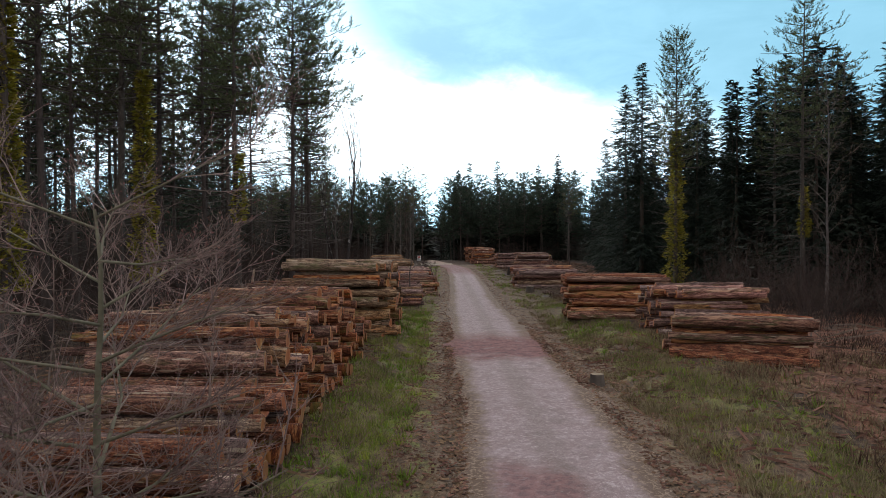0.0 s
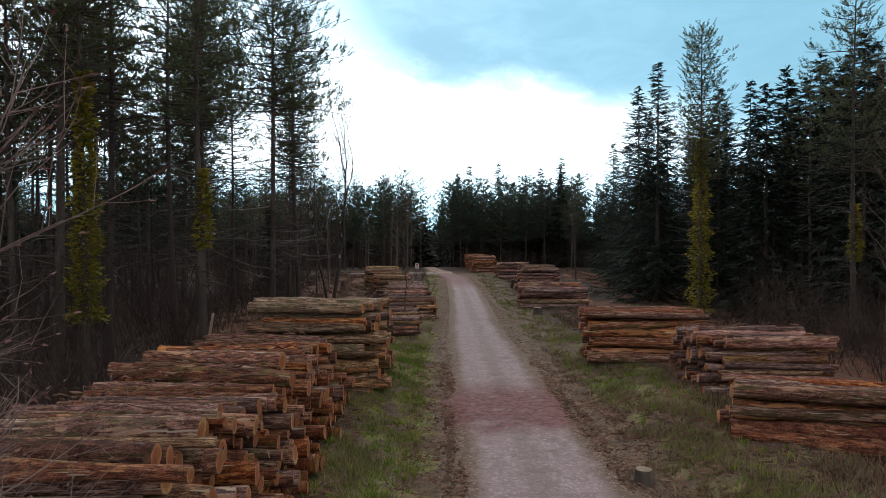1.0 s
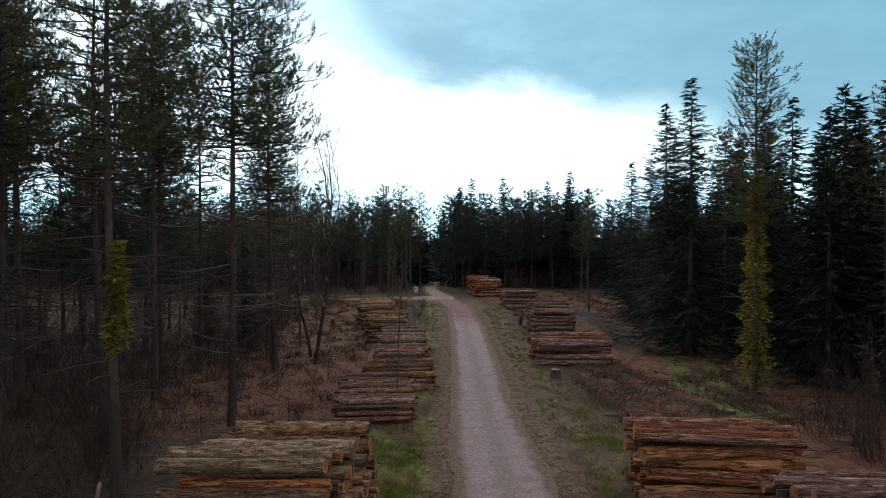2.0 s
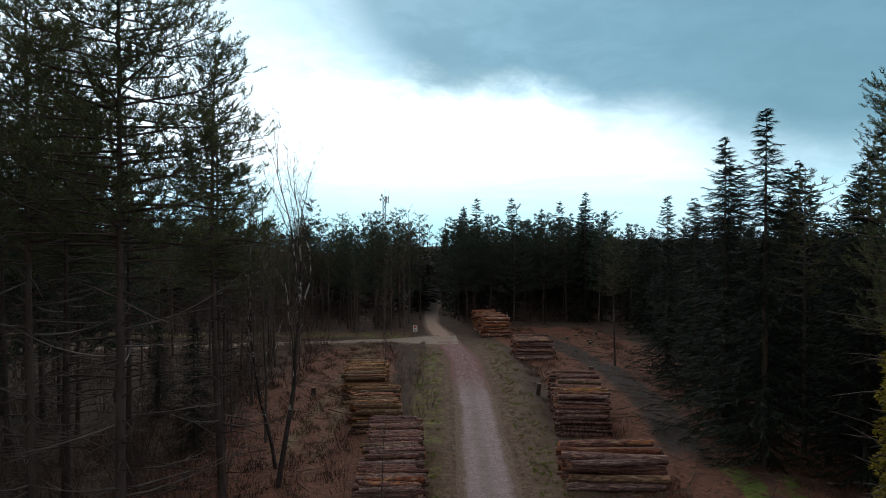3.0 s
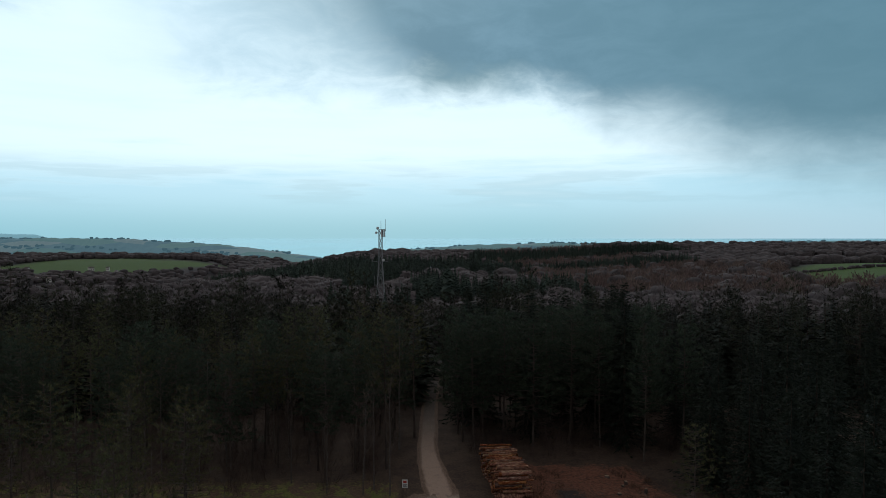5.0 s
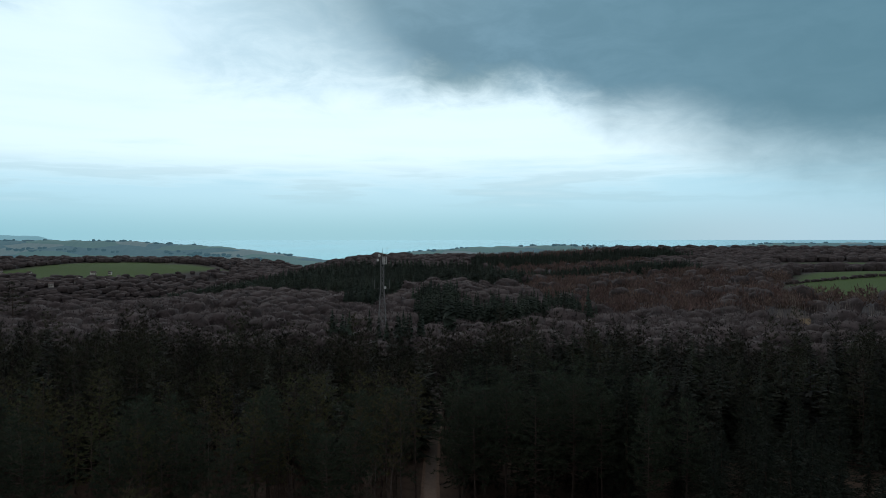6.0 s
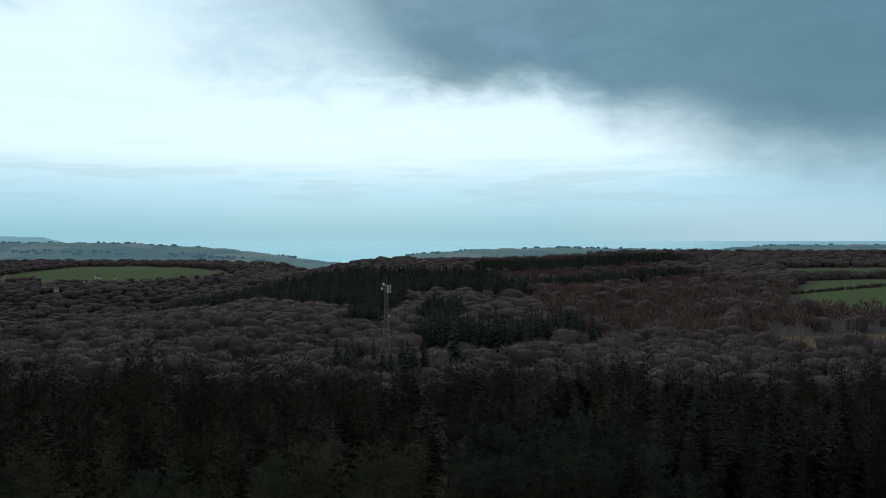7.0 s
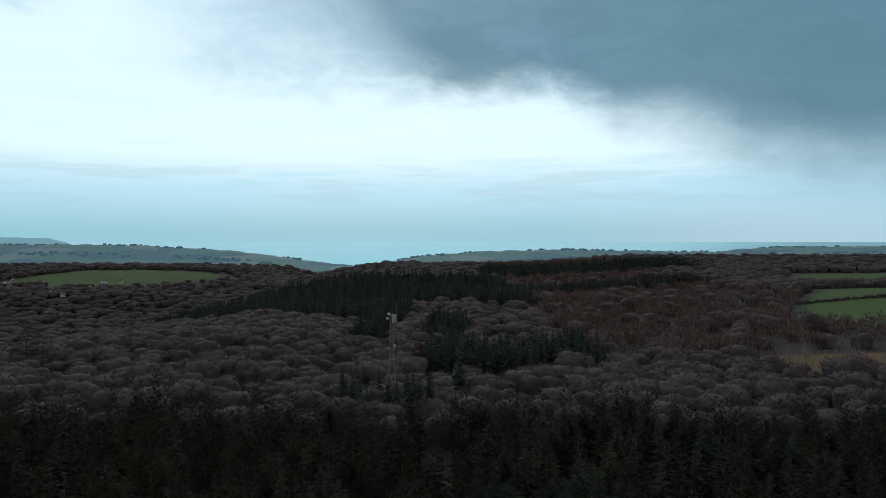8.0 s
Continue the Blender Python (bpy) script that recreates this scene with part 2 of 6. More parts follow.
def ground_zones(g, nt, v, c):
    """Zone weights stored in the sheet: turf, bark litter, dark mud, far meadow."""
    def weight(name):
        a = nt.nodes.new("ShaderNodeAttribute")
        a.attribute_name = name
        return a.outputs["Fac"]
    n1, n2 = g.noise(v, 0.55, 5, 0.6), g.noise(v, 2.6, 5, 0.65)
    rough_edge = g.math("MULTIPLY_ADD", g.math("SUBTRACT", n2, 0.5), 0.9, g.math("MULTIPLY", g.math("SUBTRACT", n1, 0.5), 0.9))
    bark = g.mix(g.step(n2, 0.35, 0.65), (0.130, 0.048, 0.030), (0.205, 0.092, 0.056))
    c = g.mix(g.step(g.math("ADD", weight("bark"), rough_edge), 0.38, 0.66), c, bark)
    beside = g.math("ADD", g.math("ABSOLUTE", g.math("SUBTRACT", g.split(v)[0], 2.3)), g.math("MULTIPLY", rough_edge, 1.6))
    beside = g.math("MULTIPLY", g.step(beside, 5.2, 3.4), g.step(g.split(v)[1], 112.0, 96.0))
    c = g.mix(beside, c, g.mix(g.step(n2, 0.35, 0.65), (0.105, 0.068, 0.046), (0.20, 0.138, 0.092)))
    straw = g.mix(g.step(n2, 0.4, 0.6), (0.12, 0.075, 0.04), (0.21, 0.155, 0.085))
    c = g.mix(g.step(g.math("ADD", weight("straw"), rough_edge), 0.30, 0.85), c, straw)
    mess, lump = g.noise(v, 4.2, 8, 0.85), g.noise(v, 1.15, 7, 0.8)
    close = g.step(g.split(v)[1], 150.0, 115.0)
    c = g.mix(g.math("MULTIPLY", close, g.math("MULTIPLY", g.step(mess, 0.53, 0.62), 0.45)), c, (0.20, 0.125, 0.082))
    c = g.mix(g.math("MULTIPLY", close, g.math("MULTIPLY", g.step(mess, 0.47, 0.38), 0.8)), c, (0.020, 0.014, 0.012))
    c = g.mix(g.math("MULTIPLY", close, g.math("MULTIPLY", g.step(lump, 0.5, 0.36), 0.65)), c, (0.030, 0.021, 0.018))
    c = g.mix(g.step(g.math("ADD", weight("mud"), rough_edge), 0.30, 0.75), c, g.mix(g.step(n2, 0.4, 0.62), (0.026, 0.022, 0.022), (0.052, 0.042, 0.04)))
    turf = g.mix(g.step(n2, 0.35, 0.65), (0.105, 0.135, 0.024), (0.185, 0.175, 0.052))
    turf = g.mix(g.step(n1, 0.45, 0.57), turf, (0.105, 0.068, 0.042))
    turf = g.mix(g.math("MULTIPLY", g.step(mess, 0.52, 0.60), 0.7), turf, (0.20, 0.15, 0.07))
    turf = g.mix(g.math("MULTIPLY", g.step(mess, 0.47, 0.39), 0.75), turf, (0.032, 0.028, 0.016))
    litter = g.mix(g.step(mess, 0.42, 0.6), (0.060, 0.038, 0.027), (0.165, 0.105, 0.066))
    turf = g.mix(g.step(g.noise(g.scaled(v, (1.0, 0.55, 1.0)), 0.85, 6, 0.7), 0.49, 0.55), turf, litter)
    c = g.mix(g.step(g.math("ADD", weight("turf"), rough_edge), 0.38, 0.62), c, turf)
    c = g.mix(g.step(g.math("ADD", weight("moss"), g.math("MULTIPLY", rough_edge, 0.6)), 0.3, 0.7), c, g.mix(g.step(n2, 0.35, 0.65), (0.075, 0.115, 0.014), (0.13, 0.17, 0.025)))
    speck = g.noise(v, 17.0, 5, 0.8)
    near = g.step(g.split(v)[1], 130.0, 90.0)
    c = g.mix(g.math("MULTIPLY", near, g.math("MULTIPLY", g.step(speck, 0.55, 0.66), 0.5)), c, (0.26, 0.19, 0.12))
    c = g.mix(g.math("MULTIPLY", near, g.math("MULTIPLY", g.step(speck, 0.46, 0.36), 0.7)), c, (0.018, 0.013, 0.010))
    c = g.mix(weight("wooded"), c, g.mix(g.step(g.noise(v, 0.07, 6, 0.7), 0.35, 0.65), (0.036, 0.034, 0.038), (0.068, 0.062, 0.067)))
    c = g.mix(weight("meadow"), c, g.mix(g.step(n1, 0.4, 0.6), (0.06, 0.115, 0.028), (0.08, 0.13, 0.04)))
    return c


def birch_patches(g, nt, v, c):
    """Papery white patches, more of them higher up the stem."""
    z = g.split(v)[2]
    n = g.math("MULTIPLY_ADD", g.noise(g.scaled(v, (1.0, 1.0, 0.45)), 3.2, 4, 0.6), 1.0, g.math("MULTIPLY", g.noise(g.scaled(v, (0.6, 0.6, 3.0)), 6.0, 3), 0.25))
    lim = g.step(z, 2.0, 11.0, 0.80, 0.64)
    return g.mix(g.step(n, lim, g.math("ADD", lim, 0.04)), c, (0.36, 0.335, 0.32))


def log_bark(name, dark, mid, light, peel=0.5):
    """Flaky bark: dark furrows along the log, lighter scales, and patches where it has peeled to orange wood."""
    m = bpy.data.materials.new(name)
    m.use_nodes = True
    nt = m.node_tree
    g = Nodes(nt)
    r = nt.nodes.new("ShaderNodeObjectInfo").outputs["Random"]
    v = nt.nodes.new("ShaderNodeTexCoord").outputs["Object"]
    sh = nt.nodes.new("ShaderNodeVectorMath")
    sh.operation = "ADD"
    g.put(sh.inputs[0], g.scaled(v, (4.5, 1.0, 1.0)))
    g.put(sh.inputs[1], g.combine(g.math("MULTIPLY", r, 37.0), g.math("MULTIPLY", r, 11.0), 0.0))
    p = sh.outputs[0]
    flake = g.noise(p, 2.6, 8, 0.72)
    strip_ = g.noise(g.scaled(p, (0.35, 1.0, 1.0)), 5.5, 5, 0.7)
    patch = g.noise(p, 0.7, 3, 0.5)
    c = g.ramp(flake, [(0.36, tuple(x * 0.28 for x in dark)), (0.45, dark), (0.53, mid), (0.63, light)])
    c = g.mix(g.math("MULTIPLY", g.step(strip_, 0.47, 0.35), 0.75), c, tuple(x * 0.25 for x in dark))
    grit = g.noise(g.scaled(p, (2.2, 1.0, 1.0)), 9.0, 5, 0.8)
    c = g.mix(g.math("MULTIPLY", g.step(grit, 0.48, 0.40), 0.85), c, tuple(x * 0.2 for x in dark))
    c = g.mix(g.math("MULTIPLY", g.step(grit, 0.56, 0.64), 0.6), c, tuple(min(1.0, x * 1.25) for x in light))
    lim = g.math("MULTIPLY_ADD", r, -0.10, 0.70 - 0.06 * peel)
    bare = g.step(g.math("ADD", patch, g.math("MULTIPLY", g.math("SUBTRACT", flake, 0.5), 0.5)), lim, g.math("ADD", lim, 0.04))
    c = g.mix(g.math("MULTIPLY", bare, 0.85), c, g.mix(flake, (0.34, 0.13, 0.06), (0.66, 0.38, 0.22)))
    algae = g.math("MULTIPLY", g.step(g.noise(p, 1.1, 5, 0.65), 0.5, 0.62), g.step(g.math("FRACT", g.math("MULTIPLY", r, 13.7)), 0.35, 0.8, 0.0, 0.7 if peel > 0.2 else 0.15))
    c = g.mix(algae, c, g.mix(flake, (0.045, 0.05, 0.012), (0.19, 0.17, 0.05)))
    torn = g.step(g.noise(g.scaled(p, (0.5, 1.4, 1.4)), 1.5, 4, 0.6), 0.615, 0.635)
    c = g.mix(g.math("MULTIPLY", torn, 0.9), c, g.mix(flake, (0.36, 0.24, 0.15), (0.70, 0.55, 0.40)))
    hsv = nt.nodes.new("ShaderNodeHueSaturation")
    g.put(hsv.inputs["Value"], g.math("MULTIPLY_ADD", g.math("FRACT", g.math("MULTIPLY", r, 5.7)), 0.92, 0.45))
    g.put(hsv.inputs["Saturation"], g.math("MULTIPLY_ADD", g.math("FRACT", g.math("MULTIPLY", r, 9.1)), 0.45, 0.78))
    g.put(hsv.inputs["Color"], c)
    b = nt.nodes.new("ShaderNodeBsdfPrincipled")
    g.put(b.inputs["Base Color"], hsv.outputs[0])
    b.inputs["Roughness"].default_value = 0.85
    b.inputs["Specular IOR Level"].default_value = 0.25
    bn = nt.nodes.new("ShaderNodeBump")
    bn.inputs["Strength"].default_value, bn.inputs["Distance"].default_value = 1.0, 0.05
    g.put(bn.inputs["Height"], g.math("ADD", flake, g.math("MULTIPLY", strip_, 0.7)))
    g.put(b.inputs["Normal"], bn.outputs[0])
    nt.links.new(b.outputs[0], nt.nodes.new("ShaderNodeOutputMaterial").inputs[0])
    return m


MAT = {
    "ground": material("forest_floor", [(0.062, 0.040, 0.030), (0.10, 0.068, 0.047), (0.04, 0.026, 0.02)], 1.6, 0.95, 0.6, 6.0, rand=0, coords="World", extra=ground_zones),
    "gravel": material("track_gravel", [(0.28, 0.204, 0.208), (0.34, 0.259, 0.265), (0.395, 0.321, 0.327)], 9.0, 0.9, 0.5, 22.0, rand=0, coords="World", extra=track_smears),
    "dust": material("side_track_gravel", [(0.30, 0.24, 0.185), (0.36, 0.30, 0.24), (0.24, 0.19, 0.15)], 5.0, 0.9, 0.4, 22.0, rand=0, coords="World", extra=shoulders),
    "bark_red": log_bark("log_bark_red", (0.135, 0.047, 0.030), (0.28, 0.105, 0.062), (0.50, 0.25, 0.15), 0.9),
    "bark_grey": log_bark("log_bark_grey", (0.135, 0.070, 0.062), (0.27, 0.150, 0.130), (0.47, 0.30, 0.26), 0.1),
    "bark_pale": log_bark("log_bark_pale", (0.15, 0.076, 0.044), (0.31, 0.18, 0.10), (0.52, 0.36, 0.22), 0.5),
    "cut": material("sawn_end", [(0.36, 0.135, 0.050), (0.52, 0.26, 0.11)], 3.0, 0.8, 0.25, 20, (1, 1, 1), 0.4, extra=ring_colours),
    "pine_bark": material("pine_bark", [(0.062, 0.048, 0.042), (0.112, 0.088, 0.076)], 7.0, 0.95, 0.8, 10, (1, 1, 0.3), 0.25),
    "spruce_bark": material("spruce_bark", [(0.06, 0.045, 0.036), (0.09, 0.068, 0.055)], 7.0, 0.95, 0.7, 10, (1, 1, 0.3), 0.25),
    "birch_bark": material("birch_bark", [(0.150, 0.130, 0.120), (0.082, 0.068, 0.060), (0.040, 0.032, 0.028)], 5.0, 0.8, 0.3, 10, (1, 1, 2.2), 0.3),
    "birch_trunk": material("birch_trunk", [(0.040, 0.032, 0.030), (0.055, 0.044, 0.04)], 6.0, 0.85, 0.4, 10, (1, 1, 2), 0, extra=birch_patches),
    "dead_limb": material("dead_limb", [(0.10, 0.085, 0.078), (0.17, 0.148, 0.133)], 3.0, 0.9, 0, rand=0.3, island=True),
    "twig": material("bare_twigs", [(0.10, 0.072, 0.055), (0.15, 0.11, 0.085)], 4.0, 0.9, 0, rand=0.3, island=True),
    "scrub": material("brown_scrub", [(0.050, 0.033, 0.029), (0.080, 0.053, 0.043)], 3.0, 0.95, 0, rand=0.35, island=True),
    "pine_needle": material("pine_needles", [(0.070, 0.083, 0.040), (0.108, 0.118, 0.052)], 2.0, 0.75, 0, rand=0.35, island=True, leaf=0.40),
    "pine_needle_warm": material("pine_needles_warm", [(0.072, 0.074, 0.034), (0.102, 0.098, 0.042)], 2.0, 0.75, 0, rand=0.35, island=True, leaf=0.40),
    "wall_needle": material("blue_green_pine_needles", [(0.040, 0.060, 0.042), (0.064, 0.083, 0.052)], 2.0, 0.75, 0, rand=0.4, island=True, leaf=0.35),
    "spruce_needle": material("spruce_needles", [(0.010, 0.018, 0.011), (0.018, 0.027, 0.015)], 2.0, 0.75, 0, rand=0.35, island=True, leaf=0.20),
    "ivy": material("ivy_leaves", [(0.19, 0.165, 0.018), (0.30, 0.25, 0.030)], 2.0, 0.6, 0, rand=0.4, island=True, leaf=0.40),
    "grass": material("grass_blades", [(0.145, 0.222, 0.024), (0.25, 0.275, 0.050)], 1.2, 0.8, 0, rand=0.35, island=True, coords="World", leaf=0.35),
    "straw": material("dead_grass", [(0.20, 0.155, 0.085), (0.26, 0.21, 0.12)], 1.2, 0.9, 0, rand=0.35, island=True, coords="World"),
    "bracken": material("dead_bracken", [(0.085, 0.048, 0.034), (0.16, 0.095, 0.06)], 0.7, 0.95, 0, rand=0.5, island=True, coords="World"),
    "litter": material("bark_litter", [(0.12, 0.060, 0.040), (0.22, 0.13, 0.085)], 3.0, 0.95, 0, rand=0.45, island=True, coords="World"),
    # far_bare is lightened to stand in for the haze over the valley
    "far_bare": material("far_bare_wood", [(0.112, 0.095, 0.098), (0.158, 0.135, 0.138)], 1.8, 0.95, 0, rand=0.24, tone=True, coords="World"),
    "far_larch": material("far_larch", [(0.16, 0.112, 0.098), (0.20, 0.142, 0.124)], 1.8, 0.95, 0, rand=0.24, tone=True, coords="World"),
    # darker copies of both woods: the shade inside the crowns, put into the colour
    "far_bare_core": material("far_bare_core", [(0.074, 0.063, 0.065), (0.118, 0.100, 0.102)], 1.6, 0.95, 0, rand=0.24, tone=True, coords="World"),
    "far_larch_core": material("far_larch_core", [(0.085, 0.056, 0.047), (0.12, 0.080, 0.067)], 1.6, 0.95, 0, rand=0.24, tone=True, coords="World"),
    "far_conifer": material("far_conifer", [(0.036, 0.056, 0.044), (0.054, 0.076, 0.057)], 0.08, 0.9, 0, rand=0.38, tone=True, coords="World"),
    "wood_bark": material("forest_bark", [(0.055, 0.042, 0.036), (0.085, 0.065, 0.052)], 3.0, 0.95, 0, rand=0.3, tone=True, coords="World"),
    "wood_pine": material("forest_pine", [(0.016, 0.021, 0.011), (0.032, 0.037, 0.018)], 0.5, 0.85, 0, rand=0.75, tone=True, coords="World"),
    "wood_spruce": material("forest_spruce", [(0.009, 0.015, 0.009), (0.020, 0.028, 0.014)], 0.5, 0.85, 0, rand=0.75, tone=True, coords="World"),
    "far_pale": material("pale_stems", [(0.28, 0.25, 0.23), (0.34, 0.30, 0.28)], 0.5, 0.9, 0, rand=0.25, island=True, coords="World"),
    "steel": material("galvanised_steel", [(0.20, 0.21, 0.22), (0.27, 0.28, 0.29)], 2.0, 0.5, 0, rand=0.1),
    "antenna": material("antenna_plastic", [(0.62, 0.64, 0.65), (0.7, 0.72, 0.72)], 1.0, 0.5, 0, rand=0.08),
    "render_wall": material("rendered_wall", [(0.66, 0.64, 0.61), (0.78, 0.76, 0.73)], 0.4, 0.9, 0, rand=0.3),
    "slate": material("roof_slate", [(0.13, 0.11, 0.105), (0.18, 0.15, 0.14)], 1.0, 0.8, 0, rand=0.3),
    "window_glass": material("dark_window", [(0.03, 0.035, 0.04), (0.04, 0.045, 0.05)], 1.0, 0.15, 0, rand=0.1),
    "stump_wood": material("stump_wood", [(0.26, 0.19, 0.13), (0.36, 0.27, 0.19)], 12.0, 0.9, 0.5, rand=0.2),
    "white_paint": material("white_sign_paint", [(0.72, 0.72, 0.7), (0.8, 0.8, 0.78)], 3.0, 0.6, 0, rand=0.0),
    "red_paint": material("red_sign_paint", [(0.45, 0.05, 0.04), (0.5, 0.07, 0.05)], 3.0, 0.6, 0, rand=0.0),
    "sea": material("sea_water", [(0.28, 0.60, 0.66), (0.31, 0.63, 0.68)], 0.002, 0.10, 0, rand=0, coords="World", spec=0.5),
}


for n in MAT["sea"].node_tree.nodes:
    if n.type == "BSDF_PRINCIPLED":
        n.inputs["Metallic"].default_value, n.inputs["Specular Tint"].default_value = 1.0, (0.32, 0.64, 0.70, 1)


# ---- mesh building ----
class Geo:
    """Triangles gathered in lists, made into one mesh."""

    def __init__(self):
        self.v, self.f, self.m = [], [], []

    def tube(self, pts, rad, sides=6, mat=0, caps=False, cap_mat=0):
        base = len(self.v)
        pts = [Vector(p) for p in pts]
        for i, p in enumerate(pts):
            d = (pts[min(i + 1, len(pts) - 1)] - pts[max(i - 1, 0)]).normalized()
            a = d.orthogonal().normalized() if abs(d.z) < 0.9 else Vector((1, 0, 0)).cross(d).normalized()
            if abs(d.z) < 0.9:
                a = Vector((0, 0, 1)).cross(d).normalized()
            b = d.cross(a)
            for k in range(sides):
                t = 2 * math.pi * k / sides
                self.v.append(tuple(p + (a * math.cos(t) + b * math.sin(t)) * rad[i]))
        for i in range(len(pts) - 1):
            for k in range(sides):
                q = base + i * sides
                a, b, c, d = q + k, q + (k + 1) % sides, q + sides + (k + 1) % sides, q + sides + k
                self.f += [(a, b, c), (a, c, d)]
                self.m += [mat, mat]
        if caps:
            for ring, flip, p in ((base, True, pts[0]), (base + (len(pts) - 1) * sides, False, pts[-1])):
                c = len(self.v)
                self.v.append(tuple(p))
                for k in range(sides):
                    a, b = ring + k, ring + (k + 1) % sides
                    self.f.append((c, b, a) if flip else (c, a, b))
                    self.m.append(cap_mat)

    def blade(self, p, d, length, width, side=None, mat=0):
        d = Vector(d)
        s = (Vector(side) if side is not None else d.orthogonal()).normalized() * (width / 2)
        p = Vector(p)
        n = len(self.v)
        self.v += [tuple(p - s), tuple(p + s), tuple(p + d.normalized() * length)]
        self.f.append((n, n + 1, n + 2))
        self.m.append(mat)

    def box(self, lo, hi, mat=0):
        n = len(self.v)
        (x0, y0, z0), (x1, y1, z1) = lo, hi
        self.v += [(x0, y0, z0), (x1, y0, z0), (x1, y1, z0), (x0, y1, z0), (x0, y0, z1), (x1, y0, z1), (x1, y1, z1), (x0, y1, z1)]
        for q in ((0, 3, 2, 1), (4, 5, 6, 7), (0, 1, 5, 4), (1, 2, 6, 5), (2, 3, 7, 6), (3, 0, 4, 7)):
            self.f += [(n + q[0], n + q[1], n + q[2]), (n + q[0], n + q[2], n + q[3])]
            self.m += [mat, mat]

    def arrays(self):
        return np.array(self.v, float), np.array(self.f, int), np.array(self.m, int)

    def mesh(self, name, mats, smooth=False):
        return mesh_of(name, *self.arrays(), mats, smooth)


def mesh_of(name, v, f, mi, mats, smooth=False):
    me = bpy.data.meshes.new(name)
    me.vertices.add(len(v))
    me.vertices.foreach_set("co", np.asarray(v, np.float32).ravel())
    me.loops.add(3 * len(f))
    me.loops.foreach_set("vertex_index", np.asarray(f, np.int32).ravel())
    me.polygons.add(len(f))
    me.polygons.foreach_set("loop_start", np.arange(0, 3 * len(f), 3, dtype=np.int32))
    for m in mats:
        me.materials.append(MAT[m])
    me.polygons.foreach_set("material_index", np.asarray(mi, np.int32))
    me.polygons.foreach_set("use_smooth", (np.asarray(mi) == 0) if smooth == "bark" else np.full(len(f), bool(smooth)))
    me.update(calc_edges=True)
    me.validate()
    return me


def part(name, data, parent, label=""):
    """A mesh as one part under a thing."""
    ob = new(name, data)
    ob.parent = parent
    return tagged(ob, label)


def spread(variants, rows, rng):
    """Many copies of small triangle sets joined into one: rows of x, y, z, scale, height scale, variant."""
    vs, fs, ms, tones, base = [], [], [], [], 0
    for x, y, z, s, sz, k in rows:
        v, f, m = variants[k]
        a = rng.uniform(0, 2 * math.pi)
        c, sn = math.cos(a), math.sin(a)
        vs.append(np.c_[(v[:, 0] * c - v[:, 1] * sn) * s + x, (v[:, 0] * sn + v[:, 1] * c) * s + y, v[:, 2] * sz + z])
        fs.append(f + base)
        ms.append(m)
        tones.append(np.full(len(v), rng.uniform(), np.float32))
        base += len(v)
    return np.concatenate(vs), np.concatenate(fs), np.concatenate(ms), np.concatenate(tones)


def planted(name, variants, rows, rng, mats, label, category):
    """A wood too large to count, as one object; each plant has a tone of its own."""
    v, f, m, tones = spread(variants, rows, rng)
    me = mesh_of(name, v, f, m, mats, "bark" if "woods" in name and "conifer" not in name else False)
    me.attributes.new("tone", "FLOAT", "POINT").data.foreach_set("value", tones)
    return tagged(new(name, me), label, category, kind="stuff")


# ---- land ----
def smooth(v, lo, hi):
    t = np.clip((np.asarray(v, float) - lo) / (hi - lo), 0, 1)
    return t * t * (3 - 2 * t)


def land(x, y):
    """Height of the land: a plateau round the track, falling to a wooded valley and rising to ridges."""
    x, y = np.asarray(x, float), np.asarray(y, float)
    h = np.interp(y, [0, 125, 230, 350, 500, 750, 1000, 1300, 1500, 2000, 2600], [0, 0, -5, -8, -13, -21, -30, -24, -13, -45, -60])
    h = h - 56 * smooth(-x, 130, 500) * smooth(y, 300, 700) + 28 * smooth(-x, 350, 600) * smooth(y, 1050, 1250) + 16 * smooth(x, 100, 420) * smooth(y, 350, 750)
    h = h - 11 * np.exp(-((x + 330) / 150) ** 2 - ((y - 430) / 150) ** 2)
    h = h + 28 * smooth(-x, 250, 650) * smooth(y, 1350, 1750)
    h = h + 3.0 * np.sin(x / 70 + 1.0) * np.cos(y / 110) * smooth(y, 240, 420) * smooth(-y, -1500, -900)
    return h


def track_centre(y):
    return 2.15 - 4.55 * smooth(y, 88, 130) + 0.15 * np.sin(np.asarray(y, float) / 9.0) * smooth(y, 10, 30)


def side_centre(x):
    """The side track swings back towards the near wood."""
    x = np.asarray(x, float)
    return 106.6 - 0.2 * np.maximum(0, -x - 6) * smooth(-x, 4, 16) + 0.3 * np.sin(x / 9)


def bank(x, y):
    """Low banks on both sides of the near track, on which the first stacks stand."""
    right = 0.46 * smooth(x, 4.8, 7.0) * smooth(-x, -22, -16) * smooth(y, 10, 17) * smooth(-y, -46, -36)
    return right + 0.26 * smooth(-x, 1.2, 2.6) * smooth(x, -14, -9) * smooth(y, 9, 16) * smooth(-y, -42, -34)


def bumps(x, y):
    """Small unevenness of the verges and the clearing."""
    off = np.abs(x - track_centre(y))
    w = smooth(off, 1.2, 3.0) * smooth(-np.abs(y - 60), -120, -70)
    return bank(x, y) + w * (0.10 * np.sin(1.7 * x + 0.6 * np.sin(y)) * np.sin(1.3 * y + 0.8 * np.sin(0.7 * x)) + 0.09 * np.sin(0.53 * x + 2) * np.sin(0.41 * y + 1) + 0.05 * np.sin(4.1 * x + 1.3 * y) * np.sin(3.3 * y - 0.9 * x)) - 0.05 * smooth(off, 1.9, 1.2)


